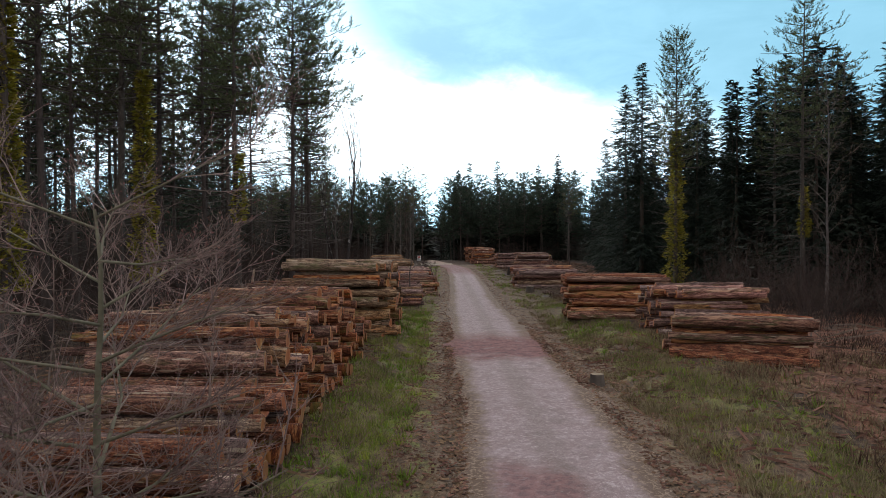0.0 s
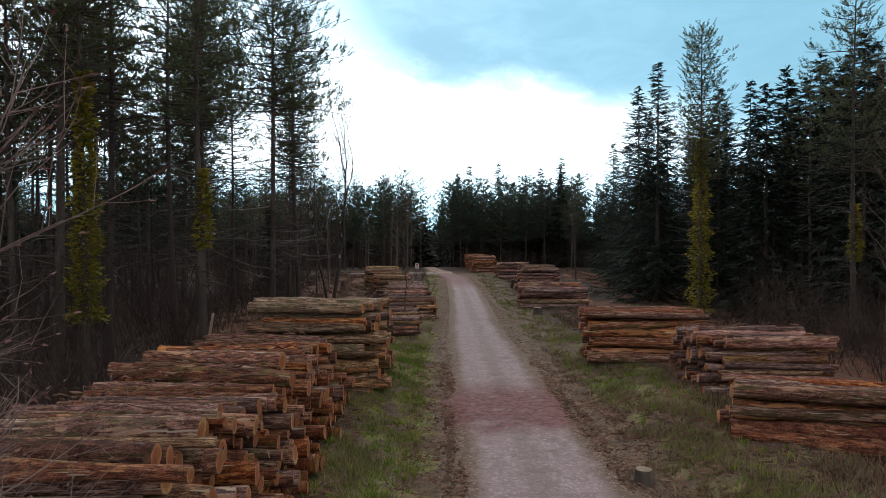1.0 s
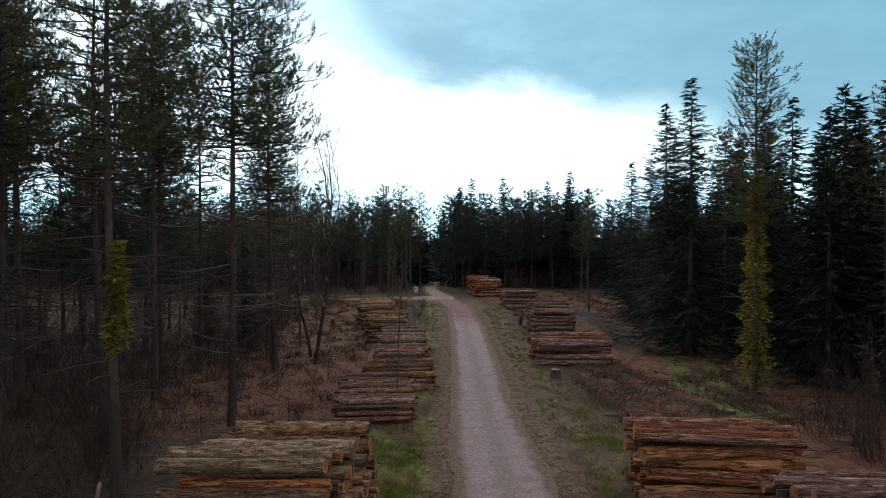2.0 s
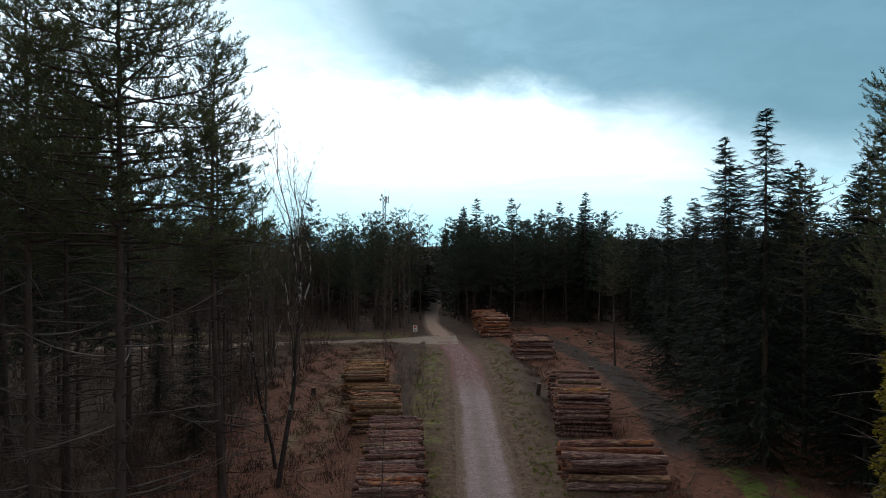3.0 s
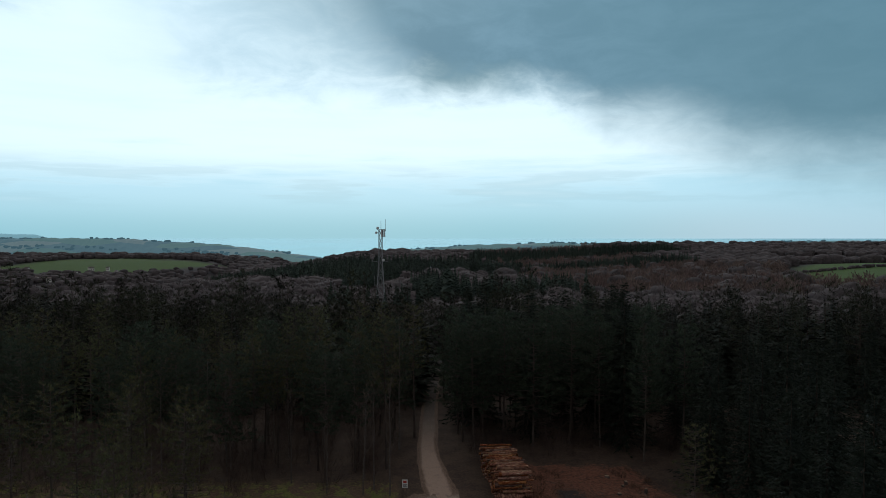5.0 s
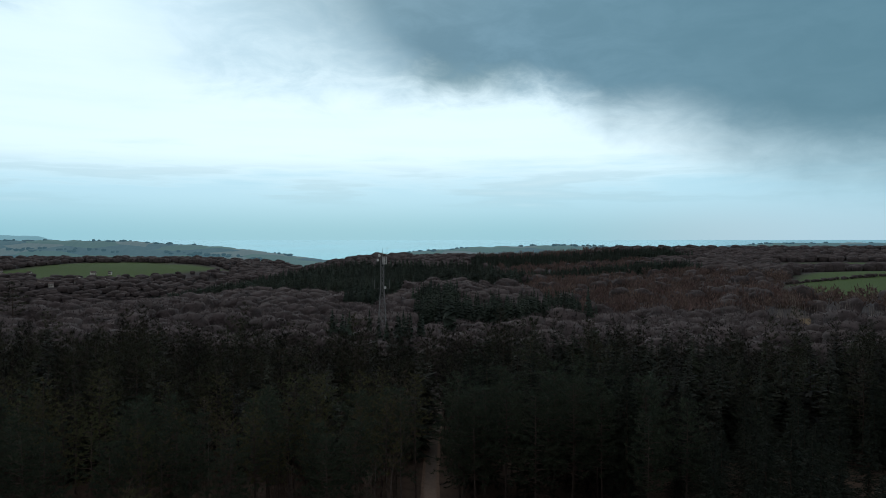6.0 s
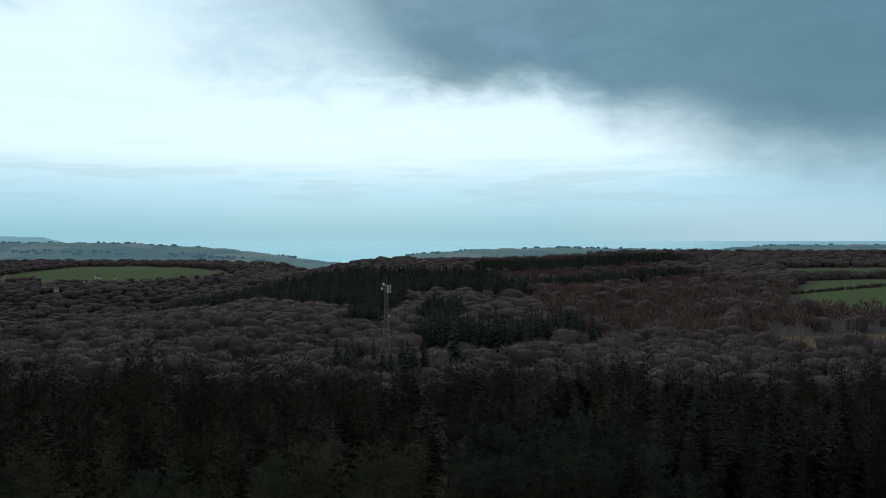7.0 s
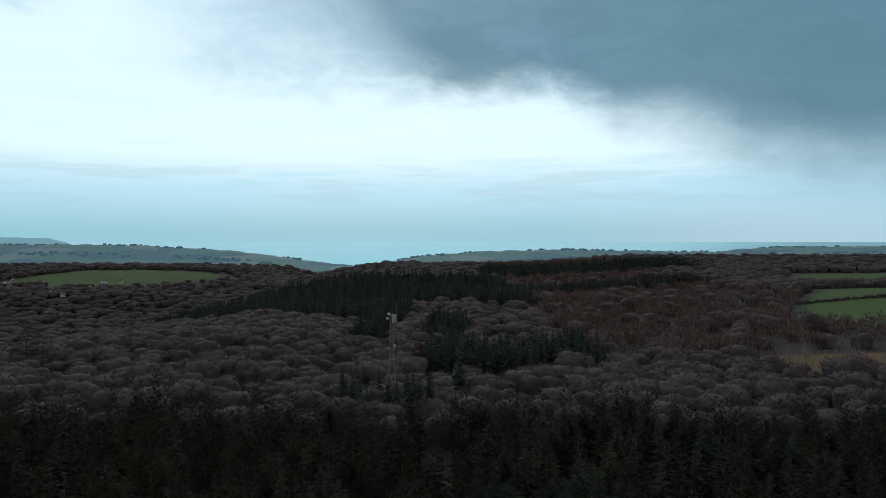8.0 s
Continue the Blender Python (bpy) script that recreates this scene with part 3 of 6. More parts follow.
FELLED = (190, 362, 48, 34)
MEADOWS = ((590, 640, 290, 150), (900, 1050, 420, 120), (-720, 1480, 190, 120), (-1350, 1800, 280, 150))


def in_field(x, y, field, grow=0.0):
    """Below 1 inside a field with straight, slanting sides and rounded corners."""
    cx, cy, rx, ry = field
    return ((x - cx - 0.55 * (y - cy)) / (rx + grow)) ** 6 + ((y - cy + 0.08 * (x - cx)) / (ry + grow)) ** 6


gx = 2.0 + 6.0 * np.sinh(np.linspace(-6.7, 6.7, 236))
gy = 16.0 + 7.0 * np.sinh(np.linspace(-4.2, 6.52, 290))
GX, GY = np.meshgrid(gx, gy)
GZ = land(GX, GY) + bumps(GX, GY)
nx, ny = len(gx), len(gy)
idx = np.arange(nx * ny).reshape(ny, nx)
a, b, c, d = idx[:-1, :-1].ravel(), idx[:-1, 1:].ravel(), idx[1:, 1:].ravel(), idx[1:, :-1].ravel()
gf = np.concatenate([np.c_[a, b, c], np.c_[a, c, d]])
ground_mesh = mesh_of("ground", np.c_[GX.ravel(), GY.ravel(), GZ.ravel()], gf, np.zeros(len(gf), int), ["ground"], True)
off = GX - track_centre(GY)
turf = np.maximum(smooth(off, -5.6, -4.8) * smooth(-off, 2.4, 3.1) * smooth(-GY, -66, -30), 0.62 * smooth(off, 2.7, 3.5) * smooth(-off, -7.0, -5.6) * smooth(-GY, -56, -34))
turf = np.maximum(turf, np.where(off < 0, 0.6, 0.40) * (smooth(np.abs(off), 1.9, 2.4) * smooth(-np.abs(off), -6.0, -4.4)) * smooth(-GY, -112, -95))
lane = GX - (13.3 + (57 - GY) * 0.06 + 2.2 * smooth(GY, 50, 58))
rut = 1.25 * np.exp(-(lane / 0.55) ** 2) + 1.1 * np.exp(-((lane - 1.9) / 0.45) ** 2)
rut = rut * smooth(GY, 38, 44) * smooth(-GY, -64, -57)
turf = np.maximum(turf, rut)
turf = np.maximum(turf, 0.8 * smooth(GY, 107, 109) * smooth(-GY, -116, -112) * smooth(-GX, 3.5, 5))
moss = np.clip(rut, 0, 1)
bark = np.maximum(smooth(off, 5.4, 7.4) * smooth(-off, -26, -18) * smooth(GY, 3, 10) * smooth(-GY, -122, -116), 0.85 * smooth(-off, 5.0, 8.0) * smooth(off, -22, -14) * smooth(GY, 30, 50) * smooth(-GY, -106, -98))
haul = np.interp(GY, [51, 60, 75, 88, 102, 119], [13.6, 13.9, 15.8, 15.6, 13.5, 10.5])
mud = 0.9 * smooth(-np.abs(GX - haul), -2.3, -0.7) * smooth(GY, 56, 66) * smooth(-GY, -118, -108)
straw = (0.75 * np.exp(-((GX + 9.4) / 0.75) ** 2) + 0.75 * np.exp(-((GX + 7.5 + 0.02 * (GY - 70)) / 0.7) ** 2)) * smooth(GY, 54, 64) * smooth(-GY, -106, -100)
straw = np.maximum(straw, 0.55 * smooth(GY, 98, 101) * smooth(-GY, -105.5, -103) * smooth(-GX, 4, 7))
mud = np.maximum(mud, (np.exp(-((lane - 0.95) / 0.35) ** 2) + np.exp(-((lane - 2.8) / 0.35) ** 2)) * smooth(GY, 34, 42) * smooth(-GY, -70, -60))
meadow = np.zeros_like(GX)
for field in MEADOWS:
    meadow = np.maximum(meadow, smooth(1.3 - in_field(GX, GY, field), 0.1, 0.4))
wooded = smooth(GY, 150, 230)
felled = smooth(1.2 - in_field(GX, GY, FELLED), 0.1, 0.4)
wooded, straw = wooded * (1 - felled), np.maximum(straw, felled)
for name, w in (("wooded", wooded), ("turf", turf), ("bark", bark), ("mud", mud), ("straw", straw), ("moss", moss), ("meadow", meadow)):
    at = ground_mesh.attributes.new(name, "FLOAT", "POINT")
    at.data.foreach_set("value", w.ravel().astype(np.float32))
tagged(new("ground", ground_mesh), "brown forest ground with grassy verges and bark litter", "ground", kind="structure")


def strip(name, pts, half, mat, label, lift=0.05):
    """A gravel track draped along points, crowned in the middle, with ragged sunken edges."""
    rng = np.random.RandomState(5)
    pts = np.array(pts, float)
    d = np.gradient(pts, axis=0)
    d /= np.linalg.norm(d, axis=1)[:, None]
    n = np.c_[d[:, 1], -d[:, 0]]
    offs = np.array([-1.45, -1.1, -0.85, -0.5, 0, 0.5, 0.85, 1.1, 1.45])
    lifts = np.array([-0.09, 0.01, 0.02, 0.015, 0.045, 0.015, 0.02, 0.01, -0.09])
    V = []
    for o, l in zip(offs, lifts):
        run = np.arange(len(pts))
        wob = half / np.max(half) * (1 + (0.05 * np.sin(run * 0.23 + o) + 0.04 * np.sin(run * 0.71 + 3 * o)) * (abs(o) > 0.7))
        p = pts + n * (o * np.max(half) * wob)[:, None]
        V.append(np.c_[p, land(p[:, 0], p[:, 1]) + l + lift - 0.03 + rng.uniform(-0.012, 0.012, len(pts))])
    V = np.stack(V, 1)
    k = V.shape[1]
    idx = np.arange(len(pts) * k).reshape(len(pts), k)
    a, b, c, d = idx[:-1, :-1].ravel(), idx[:-1, 1:].ravel(), idx[1:, 1:].ravel(), idx[1:, :-1].ravel()
    f = np.concatenate([np.c_[a, b, c], np.c_[a, c, d]])
    me = mesh_of(name, V.reshape(-1, 3), f, np.zeros(len(f), int), [mat], True)
    at = me.attributes.new("edge", "FLOAT", "POINT")
    at.data.foreach_set("value", np.tile(np.abs(offs), len(pts)).astype(np.float32))
    return tagged(new(name, me), label, "track", kind="structure")


ys = np.concatenate([np.arange(-40, 140, 0.7), np.arange(140, 200, 2.5)])
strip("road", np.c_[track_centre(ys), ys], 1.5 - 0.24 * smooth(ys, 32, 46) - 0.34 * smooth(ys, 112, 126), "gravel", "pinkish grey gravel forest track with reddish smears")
sx = np.arange(1.5, -95, -0.8)
strip("side_road", np.c_[sx, side_centre(sx)], 1.25 + 2.9 * smooth(sx, -8, 1), "dust", "sandy gravel side track leaving the junction", 0.055)

# sea beyond the land, and far hills round the bay
shore = [(-4600, 2300, -95), (4600, 2300, -95), (4600, 4890, 6), (-4600, 4890, 6)]
tagged(new("water", mesh_of("water", np.array(shore), np.array([(0, 1, 2), (0, 2, 3)]), np.zeros(2, int), ["sea"])), "pale grey-blue sea under an overcast sky", "sea", kind="structure")


# ---- logs ----
def log_mesh(seed, bark):
    """A log of length 1 and radius 1 along x, slightly bowed and lumpy, with sawn ends of their own."""
    rng = random.Random(seed)
    n, sides = 5, 10
    g = Geo()
    bow = [(rng.uniform(-0.16, 0.16), rng.uniform(-0.16, 0.16)) for _ in range(n)]
    taper = rng.uniform(-0.10, 0.10)
    lump = [[rng.uniform(0.90, 1.07) for _ in range(sides)] for _ in range(n)]
    slant = rng.uniform(-0.012, 0.012)

    def ring(i, shrink=1.0):
        x = -0.5 + i / (n - 1)
        r = (1 + taper * x * 2) * shrink
        return [(x + slant * math.cos(2 * math.pi * k / sides) * (i in (0, n - 1)), bow[i][0] + r * lump[i][k] * math.cos(2 * math.pi * k / sides), bow[i][1] + r * lump[i][k] * math.sin(2 * math.pi * k / sides)) for k in range(sides)]
    for i in range(n):
        g.v += ring(i)
    for i in range(n - 1):
        for k in range(sides):
            a, b = i * sides + k, i * sides + (k + 1) % sides
            g.f += [(a, a + sides, b + sides), (a, b + sides, b)]
            g.m += [0, 0]
    for i in (0, n - 1):
        base = len(g.v)
        g.v += ring(i, 0.93)
        rim = i * sides
        for k in range(sides):
            q = (k + 1) % sides
            tri = [(rim + k, rim + q, base + q), (rim + k, base + q, base + k)] if i == 0 else [(rim + q, rim + k, base + k), (rim + q, base + k, base + q)]
            g.f += tri
            g.m += [2, 2]
        base = len(g.v)
        g.v += ring(i, 0.93)
        g.v.append((-0.5 + i / (n - 1), bow[i][0], bow[i][1]))
        for k in range(sides):
            q = (k + 1) % sides
            g.f.append((base + sides, base + q, base + k) if i == 0 else (base + sides, base + k, base + q))
            g.m.append(1)
    return mesh_of("log", np.array(g.v), np.array(g.f), np.array(g.m), [bark, "cut", "bark_grey"], "bark")


LOGS = {b: [log_mesh(i + 10 * k, b) for i in range(5)] for k, b in enumerate(("bark_red", "bark_grey", "bark_pale"))}


def log_pile(x0, x1, y0, y1, height, dia, bark, seed, label, ragged=0.35, slope=0.9, skew=0.0, near=None, turn=0.0):
    """Logs lying across, stacked between y0 and y1; ends ragged; the ends of the stack slope."""
    rng = random.Random(seed)
    cx, cy, length = (x0 + x1) / 2, (y0 + y1) / 2, x1 - x0
    gz = float(land(cx, cy) + bank(cx, cy)) - 0.02
    pile = tagged(new("log_pile"), label, "log pile", "stacks of felled logs beside the track")
    pile.matrix_world = pose(cx, cy, gz, 0, 0, turn)
    rows, z, k = [], 0.0, 0
    spots = []
    while z + dia * 0.5 < height:
        lo, hi = y0 + (near or slope) * z * rng.uniform(0.75, 1.1), y1 - slope * z * rng.uniform(0.6, 1.1)
        y = lo + (dia * 0.5 if k % 2 else 0.0)
        while y < hi:
            r = dia * 0.5 * rng.choice((0.55, 0.7, 0.85, 1.0, 1.12, 1.32))
            top = z + r * 0.95 + rng.uniform(-0.07, 0.11) + 0.14 * math.sin(y * 0.9 + seed) * (z / max(height, 1))
            if rng.random() > 0.06 or z < dia:
                spots.append((y + r + rng.uniform(-0.25, 0.25) * r, top, r))
            y += 2 * r * 1.02
        z += dia * 0.86
        k += 1
    spots.sort(key=lambda s: -s[1] + 0.02 * s[0])
    others = [b for b in LOGS if b != bark]
    rest = []
    for i, (y, zz, r) in enumerate(spots):
        ln = length * rng.uniform(0.93, 1.05)
        x = rng.uniform(-ragged, ragged) + skew * zz
        m = Matrix.LocRotScale((x, y - cy, max(zz, r * 0.9)), Euler((rng.uniform(0, 6.28), rng.uniform(-0.02, 0.02), rng.gauss(0, 0.045) * (2.5 if i < 30 and rng.random() < 0.3 else 1) + (math.pi if rng.random() < 0.5 else 0))), (ln, r, r))
        kinds = LOGS[bark if i >= 290 or seed in (8, 10) or rng.random() < 0.85 else rng.choice(others)]
        me = kinds[rng.randrange(len(kinds))]
        if i < 290:
            ob = part("log", me, pile)
            ob.matrix_local = m
        else:
            rest.append((me, m))
    if rest:
        vs, fs, ms, base = [], [], [], 0
        for me, m in rest:
            v = np.array([m @ p.co for p in me.vertices])
            f = np.array([tuple(p.vertices) for p in me.polygons]) + base
            vs.append(v), fs.append(f), ms.append(np.array([p.material_index for p in me.polygons]))
            base += len(v)
        tagged(part("log_core", mesh_of("log_core", np.concatenate(vs), np.concatenate(fs), np.concatenate(ms), [bark, "cut", "bark_grey"], "bark"), pile), kind="stuff")
    return pile


PILES = [
    (-6.6, -3.05, 9.0, 26.0, 2.35, 0.32, "bark_red", 1, "long stack of thick reddish-brown pine logs beside the grassy verge", 0.45, 0.1, -0.3, 2.7, 0.0),
    (-5.9, -2.2, 27.2, 32.4, 2.7, 0.36, "bark_pale", 2, "high stack of tan pine logs with mossy bark", 0.4, 0.3, -0.05, 0.05, 0.0),
    (-5.0, -1.55, 42.4, 48.2, 1.1, 0.24, "bark_grey", 3, "low stack of brown logs in bare scrub", 0.25, 0.5, 0.0, None, 4.0),
    (-4.3, -0.45, 48.6, 51.2, 1.5, 0.42, "bark_red", 4, "few thick logs on top of one another", 0.2, 0.5, 0.0, None, 0.0),
    (-4.2, -1.35, 52.3, 65.4, 1.5, 0.24, "bark_grey", 5, "stack of thin pinkish-brown logs", 0.3, 0.5, 0.0, None, 3.0),
    (-6.2, -3.3, 66.0, 73.0, 1.8, 0.24, "bark_pale", 6, "stack of thin yellowish-brown logs", 0.3, 0.5, 0.0, None, 5.0),
    (-8.0, -4.9, 74.2, 83.0, 2.0, 0.24, "bark_pale", 7, "stack of pale logs close to the side track", 0.3, 0.5, 0.0, None, 5.0),
    (7.2, 11.4, 20.5, 22.7, 1.2, 0.50, "bark_red", 8, "low stack of thick red-brown logs with peeling bark", 0.15, 0.6, 0.2, None, -18.0),
    (8.8, 12.1, 25.6, 30.4, 1.8, 0.25, "bark_grey", 9, "stack of purplish grey logs with protruding ends", 0.6, 0.4, 0.12, None, -5.0),
    (6.0, 10.6, 31.7, 34.0, 2.0, 0.36, "bark_red", 10, "square stack of orange-brown logs in grass", 0.22, 0.1, 0.0, None, -6.0),
    (6.0, 11.1, 56.2, 59.2, 1.55, 0.38, "bark_grey", 11, "stack of long pinkish-brown logs", 0.2, 0.3, 0.0, None, 0.0),
    (7.7, 10.7, 65.4, 75.2, 2.45, 0.22, "bark_grey", 12, "long stack of thin pinkish-brown logs", 0.35, 0.25, 0.0, None, -5.0),
    (7.5, 11.1, 92.6, 98.4, 2.0, 0.25, "bark_grey", 13, "square stack of dull brown logs in the clearing", 0.25, 0.3, 0.0, None, 0.0),
    (4.7, 7.5, 109.5, 119.0, 2.3, 0.25, "bark_red", 14, "long jumbled stack of reddish-brown logs beside the junction", 0.6, 0.25, 0.0, None, 6.0),
]
for p in PILES:
    log_pile(*p)


# ---- trees ----
def rand_dir(rng, up=0.0):
    a, z = rng.uniform(0, 2 * math.pi), rng.uniform(-0.6, 1.0) + up
    return Vector((math.cos(a), math.sin(a), z)).normalized()


def tuft(g, p, d, rng, n, size, mat=0):
    """A brush of needles round a shoot."""
    for _ in range(n):
        q = (Vector(d) * 0.7 + rand_dir(rng, 0.25)).normalized()
        g.blade(Vector(p) + rand_dir(rng) * size * 0.35, q, size * rng.uniform(0.6, 1.15), size * rng.uniform(0.16, 0.28), rand_dir(rng), mat)


def brush(g, p, d, rng, n, size):
    """A bottle-brush shoot: needles set all round a short upright candle."""
    d = Vector(d).normalized()
    for k in range(n):
        u = rng.random()
        q = (d * 0.75 + rand_dir(rng, -0.1) * 0.75).normalized()
        g.blade(Vector(p) + d * (size * u * 1.15) + rand_dir(rng) * (size * 0.10), q, size * rng.uniform(0.24, 0.42) * (1.1 - 0.4 * u), size * rng.uniform(0.06, 0.095), rand_dir(rng))


def pine_parts(seed, h, crown_from=0.5, spread_r=2.6, needles=9, limbs=46, size=0.46, dead=26, sides=7, full=False):
    """Scots pine: long bare trunk with dead stubs, and a ragged crown of limbs that carry needle brushes."""
    rng = random.Random(seed)
    t, c = Geo(), Geo()
    n = 9
    bend = (rng.uniform(-0.35, 0.35), rng.uniform(-0.35, 0.35))
    axis = [Vector((bend[0] * math.sin(i / n * 2.6), bend[1] * math.sin(i / n * 2.2), h * i / n)) for i in range(n + 1)]
    axis[0].z = -0.25
    r0 = h * 0.0088
    t.tube(axis, [r0 * (1.25 if i == 0 else 1 - 0.86 * i / n) for i in range(n + 1)], sides)

    def at(f):
        i = min(int(f * n), n - 1)
        return axis[i].lerp(axis[i + 1], f * n - i)
    for _ in range(dead):
        f = rng.uniform(0.16, crown_from + 0.08)
        a = rng.uniform(0, 6.28)
        l = rng.uniform(0.5, 2.9)
        p = at(f)
        q = p + Vector((math.cos(a) * l, math.sin(a) * l, rng.uniform(-0.35, 0.35) * l))
        t.tube([p, p.lerp(q, 0.5) + Vector((0, 0, 0.08)), q], [0.035, 0.022, 0.008], 3)
        for _ in range(5 if sides > 5 else 0):
            t.blade(p.lerp(q, rng.uniform(0.3, 0.95)), (q - p).normalized() + rand_dir(rng) * 0.9, l * rng.uniform(0.2, 0.45), 0.02, rand_dir(rng))
    for i in range(limbs):
        f = crown_from + (1 - crown_from) * ((i + rng.random()) / limbs)
        a = i * 2.4 + rng.uniform(-0.5, 0.5)
        k = (1 - f) / (1 - crown_from)
        l = spread_r * (0.22 + 0.95 * math.sin(min(1.0, 0.12 + k * 1.1) * math.pi * 0.62)) * rng.uniform(0.55, 1.12)
        p = at(f)
        rise = (rng.uniform(-0.12, 0.2) + 0.3 * (1 - k)) if full else rng.uniform(-0.05, 0.35) + 0.35 * (1 - k)
        mid = p + Vector((math.cos(a), math.sin(a), rise * 0.5)) * (l * 0.55)
        q = p + Vector((math.cos(a + rng.uniform(-.3, .3)), math.sin(a + rng.uniform(-.3, .3)), rise)) * l
        t.tube([p, mid, q], [0.05 * (0.4 + k), 0.03, 0.01], 3)
        m = max(2, int(l / (0.52 if full else 0.42)))
        for j in range(m):
            u = (0.12 if full else 0.3) + (0.9 if full else 0.72) * (j + rng.random() * 0.6) / m
            s = (p.lerp(mid, u / 0.55) if u < 0.55 else mid.lerp(q, min(1.05, (u - 0.55) / 0.45)))
            s = s + Vector((rng.uniform(-1, 1), rng.uniform(-1, 1), rng.uniform(-0.35, 0.5))) * (0.16 * l * (0.4 + u))
            if full:
                for q2 in range(4):
                    b2 = a + rng.uniform(-1.5, 1.5)
                    side = Vector((math.cos(b2), math.sin(b2), rng.uniform(-0.1, 0.3)))
                    o = s + side * (rng.uniform(0.05, 0.62) * (1 if q2 else 0))
                    if q2:
                        t.blade(s, o - s, (o - s).length, 0.02, (0, 0, 1))
                    brush(c, o, side * 0.6 + Vector((0, 0, rng.uniform(0.3, 1.0))), rng, needles, size * rng.uniform(0.75, 1.2))
            else:
                tuft(c, s, Vector((math.cos(a), math.sin(a), 0.55)), rng, needles, size)
    for _ in range(3 if full else 1):
        (brush if full else tuft)(c, axis[-1], (rng.uniform(-0.3, 0.3), rng.uniform(-0.3, 0.3), 1), rng, needles, size)
    return t, c


def spruce_parts(seed, h, radius, whorls=38, per=11, twigs=17, low=0.03, width=0.34):
    """Spruce: dark cone of drooping boughs that carry hanging sprays."""
    rng = random.Random(seed)
    t, c = Geo(), Geo()
    t.tube([(0, 0, -0.25), (0, 0, h * 0.3), (0, 0, h * 0.7), (0, 0, h)], [h * 0.012, h * 0.009, h * 0.004, 0.01], 7)
    for w in range(whorls):
        f = low + (1 - low) * (w / whorls) ** 0.9
        l0 = radius * (1 - f) ** 0.78 + 0.16
        for b in range(max(5, int(per * (1 - 0.25 * f)))):
            a = rng.uniform(0, 6.28)
            l = l0 * rng.uniform(0.45, 1.25)
            p = Vector((0, 0, f * h + rng.uniform(-0.6, 0.6)))
            tilt = 0.4 * f + rng.uniform(-0.45, 0.25) - 0.2
            dirn = Vector((math.cos(a), math.sin(a), tilt))
            side = Vector((-math.sin(a), math.cos(a), 0))
            for k in range(twigs):
                u = (k + rng.random()) / twigs
                s = p + dirn * (l * u) + Vector((0, 0, -0.18 * l * u * (1 - u) * 2))
                e = (dirn * 0.8 + side * rng.uniform(-0.9, 0.9) + Vector((0, 0, rng.uniform(-0.55, 0.12)))).normalized()
                c.blade(s, e, rng.uniform(0.35, 0.75) * (0.35 + 0.55 * l / max(radius, 1)) + 0.12, width * rng.uniform(0.6, 1.1) * (0.45 + 0.55 * (1 - f)), rand_dir(rng), 0)
    for k in range(5):
        c.blade((0, 0, h - 0.3), rand_dir(rng, 1.5), 0.55, 0.1)
    return t, c


def bare_parts(seed, h, spread_r=1.6, limbs=22, twigs=7, from_f=0.3, r0=None, lean=0.5, fine=0.012, up=0.9):
    """Leafless broadleaf: trunk, limbs and fine twigs."""
    rng = random.Random(seed)
    t, c = Geo(), Geo()
    n = 10
    lx, ly = rng.uniform(-lean, lean), rng.uniform(-lean, lean)
    axis = [Vector((lx * (i / n) ** 1.5 + rng.uniform(-.08, .08) * (i > 0), ly * (i / n) ** 1.5 + rng.uniform(-.08, .08) * (i > 0), h * i / n)) for i in range(n + 1)]
    axis[0].z = -0.2
    r0 = r0 or h * 0.0065
    t.tube(axis, [r0 * (1 - 0.93 * i / n) + 0.006 for i in range(n + 1)], 7)
    for i in range(limbs):
        f = from_f + (1 - from_f) * (i + rng.random()) / limbs
        k = min(int(f * n), n - 1)
        p = axis[k].lerp(axis[k + 1], f * n - k)
        a = i * 2.4 + rng.uniform(-.6, .6)
        l = spread_r * rng.uniform(0.5, 1.2) * (1.15 - 0.75 * f)
        d = Vector((math.cos(a), math.sin(a), up * rng.uniform(0.5, 1.3)))
        mid = p + d * l * 0.5 + Vector((0, 0, 0.06 * l))
        q = p + d * l + Vector((0, 0, rng.uniform(-0.1, 0.25) * l))
        t.tube([p, mid, q], [r0 * 0.32 * (1.1 - f) + 0.008, 0.012, 0.004], 3)
        for j in range(twigs):
            u = rng.uniform(0.25, 1.0)
            s = p.lerp(mid, u * 2) if u < 0.5 else mid.lerp(q, u * 2 - 1)
            e = (d.normalized() + rand_dir(rng, 0.1) * 0.8).normalized()
            ln = l * rng.uniform(0.25, 0.6)
            c.blade(s, e, ln, fine * 1.8, rand_dir(rng))
            for _ in range(3):
                c.blade(s + e * ln * rng.uniform(0.3, 0.8), (e + rand_dir(rng) * 0.9), ln * rng.uniform(0.3, 0.6), fine * 1.3, rand_dir(rng))
    return t, c


def ivy_geo(seed, z0, z1, r, count):
    rng = random.Random(seed)
    g = Geo()
    for _ in range(count):
        z = z0 + (z1 - z0) * rng.random()
        f = (z - z0) / (z1 - z0)
        rr = r * (1.15 - 0.75 * f) * (0.55 + 0.45 * math.sin(z * 2.3 + seed) ** 2) * rng.uniform(0.3, 1.0)
        a = rng.uniform(0, 6.28)
        d = Vector((math.cos(a), math.sin(a), rng.uniform(-0.5, 0.3)))
        g.blade(Vector((math.cos(a) * rr, math.sin(a) * rr, z)), d + rand_dir(rng) * 0.6, rng.uniform(0.14, 0.26), rng.uniform(0.12, 0.2), rand_dir(rng))
    return g


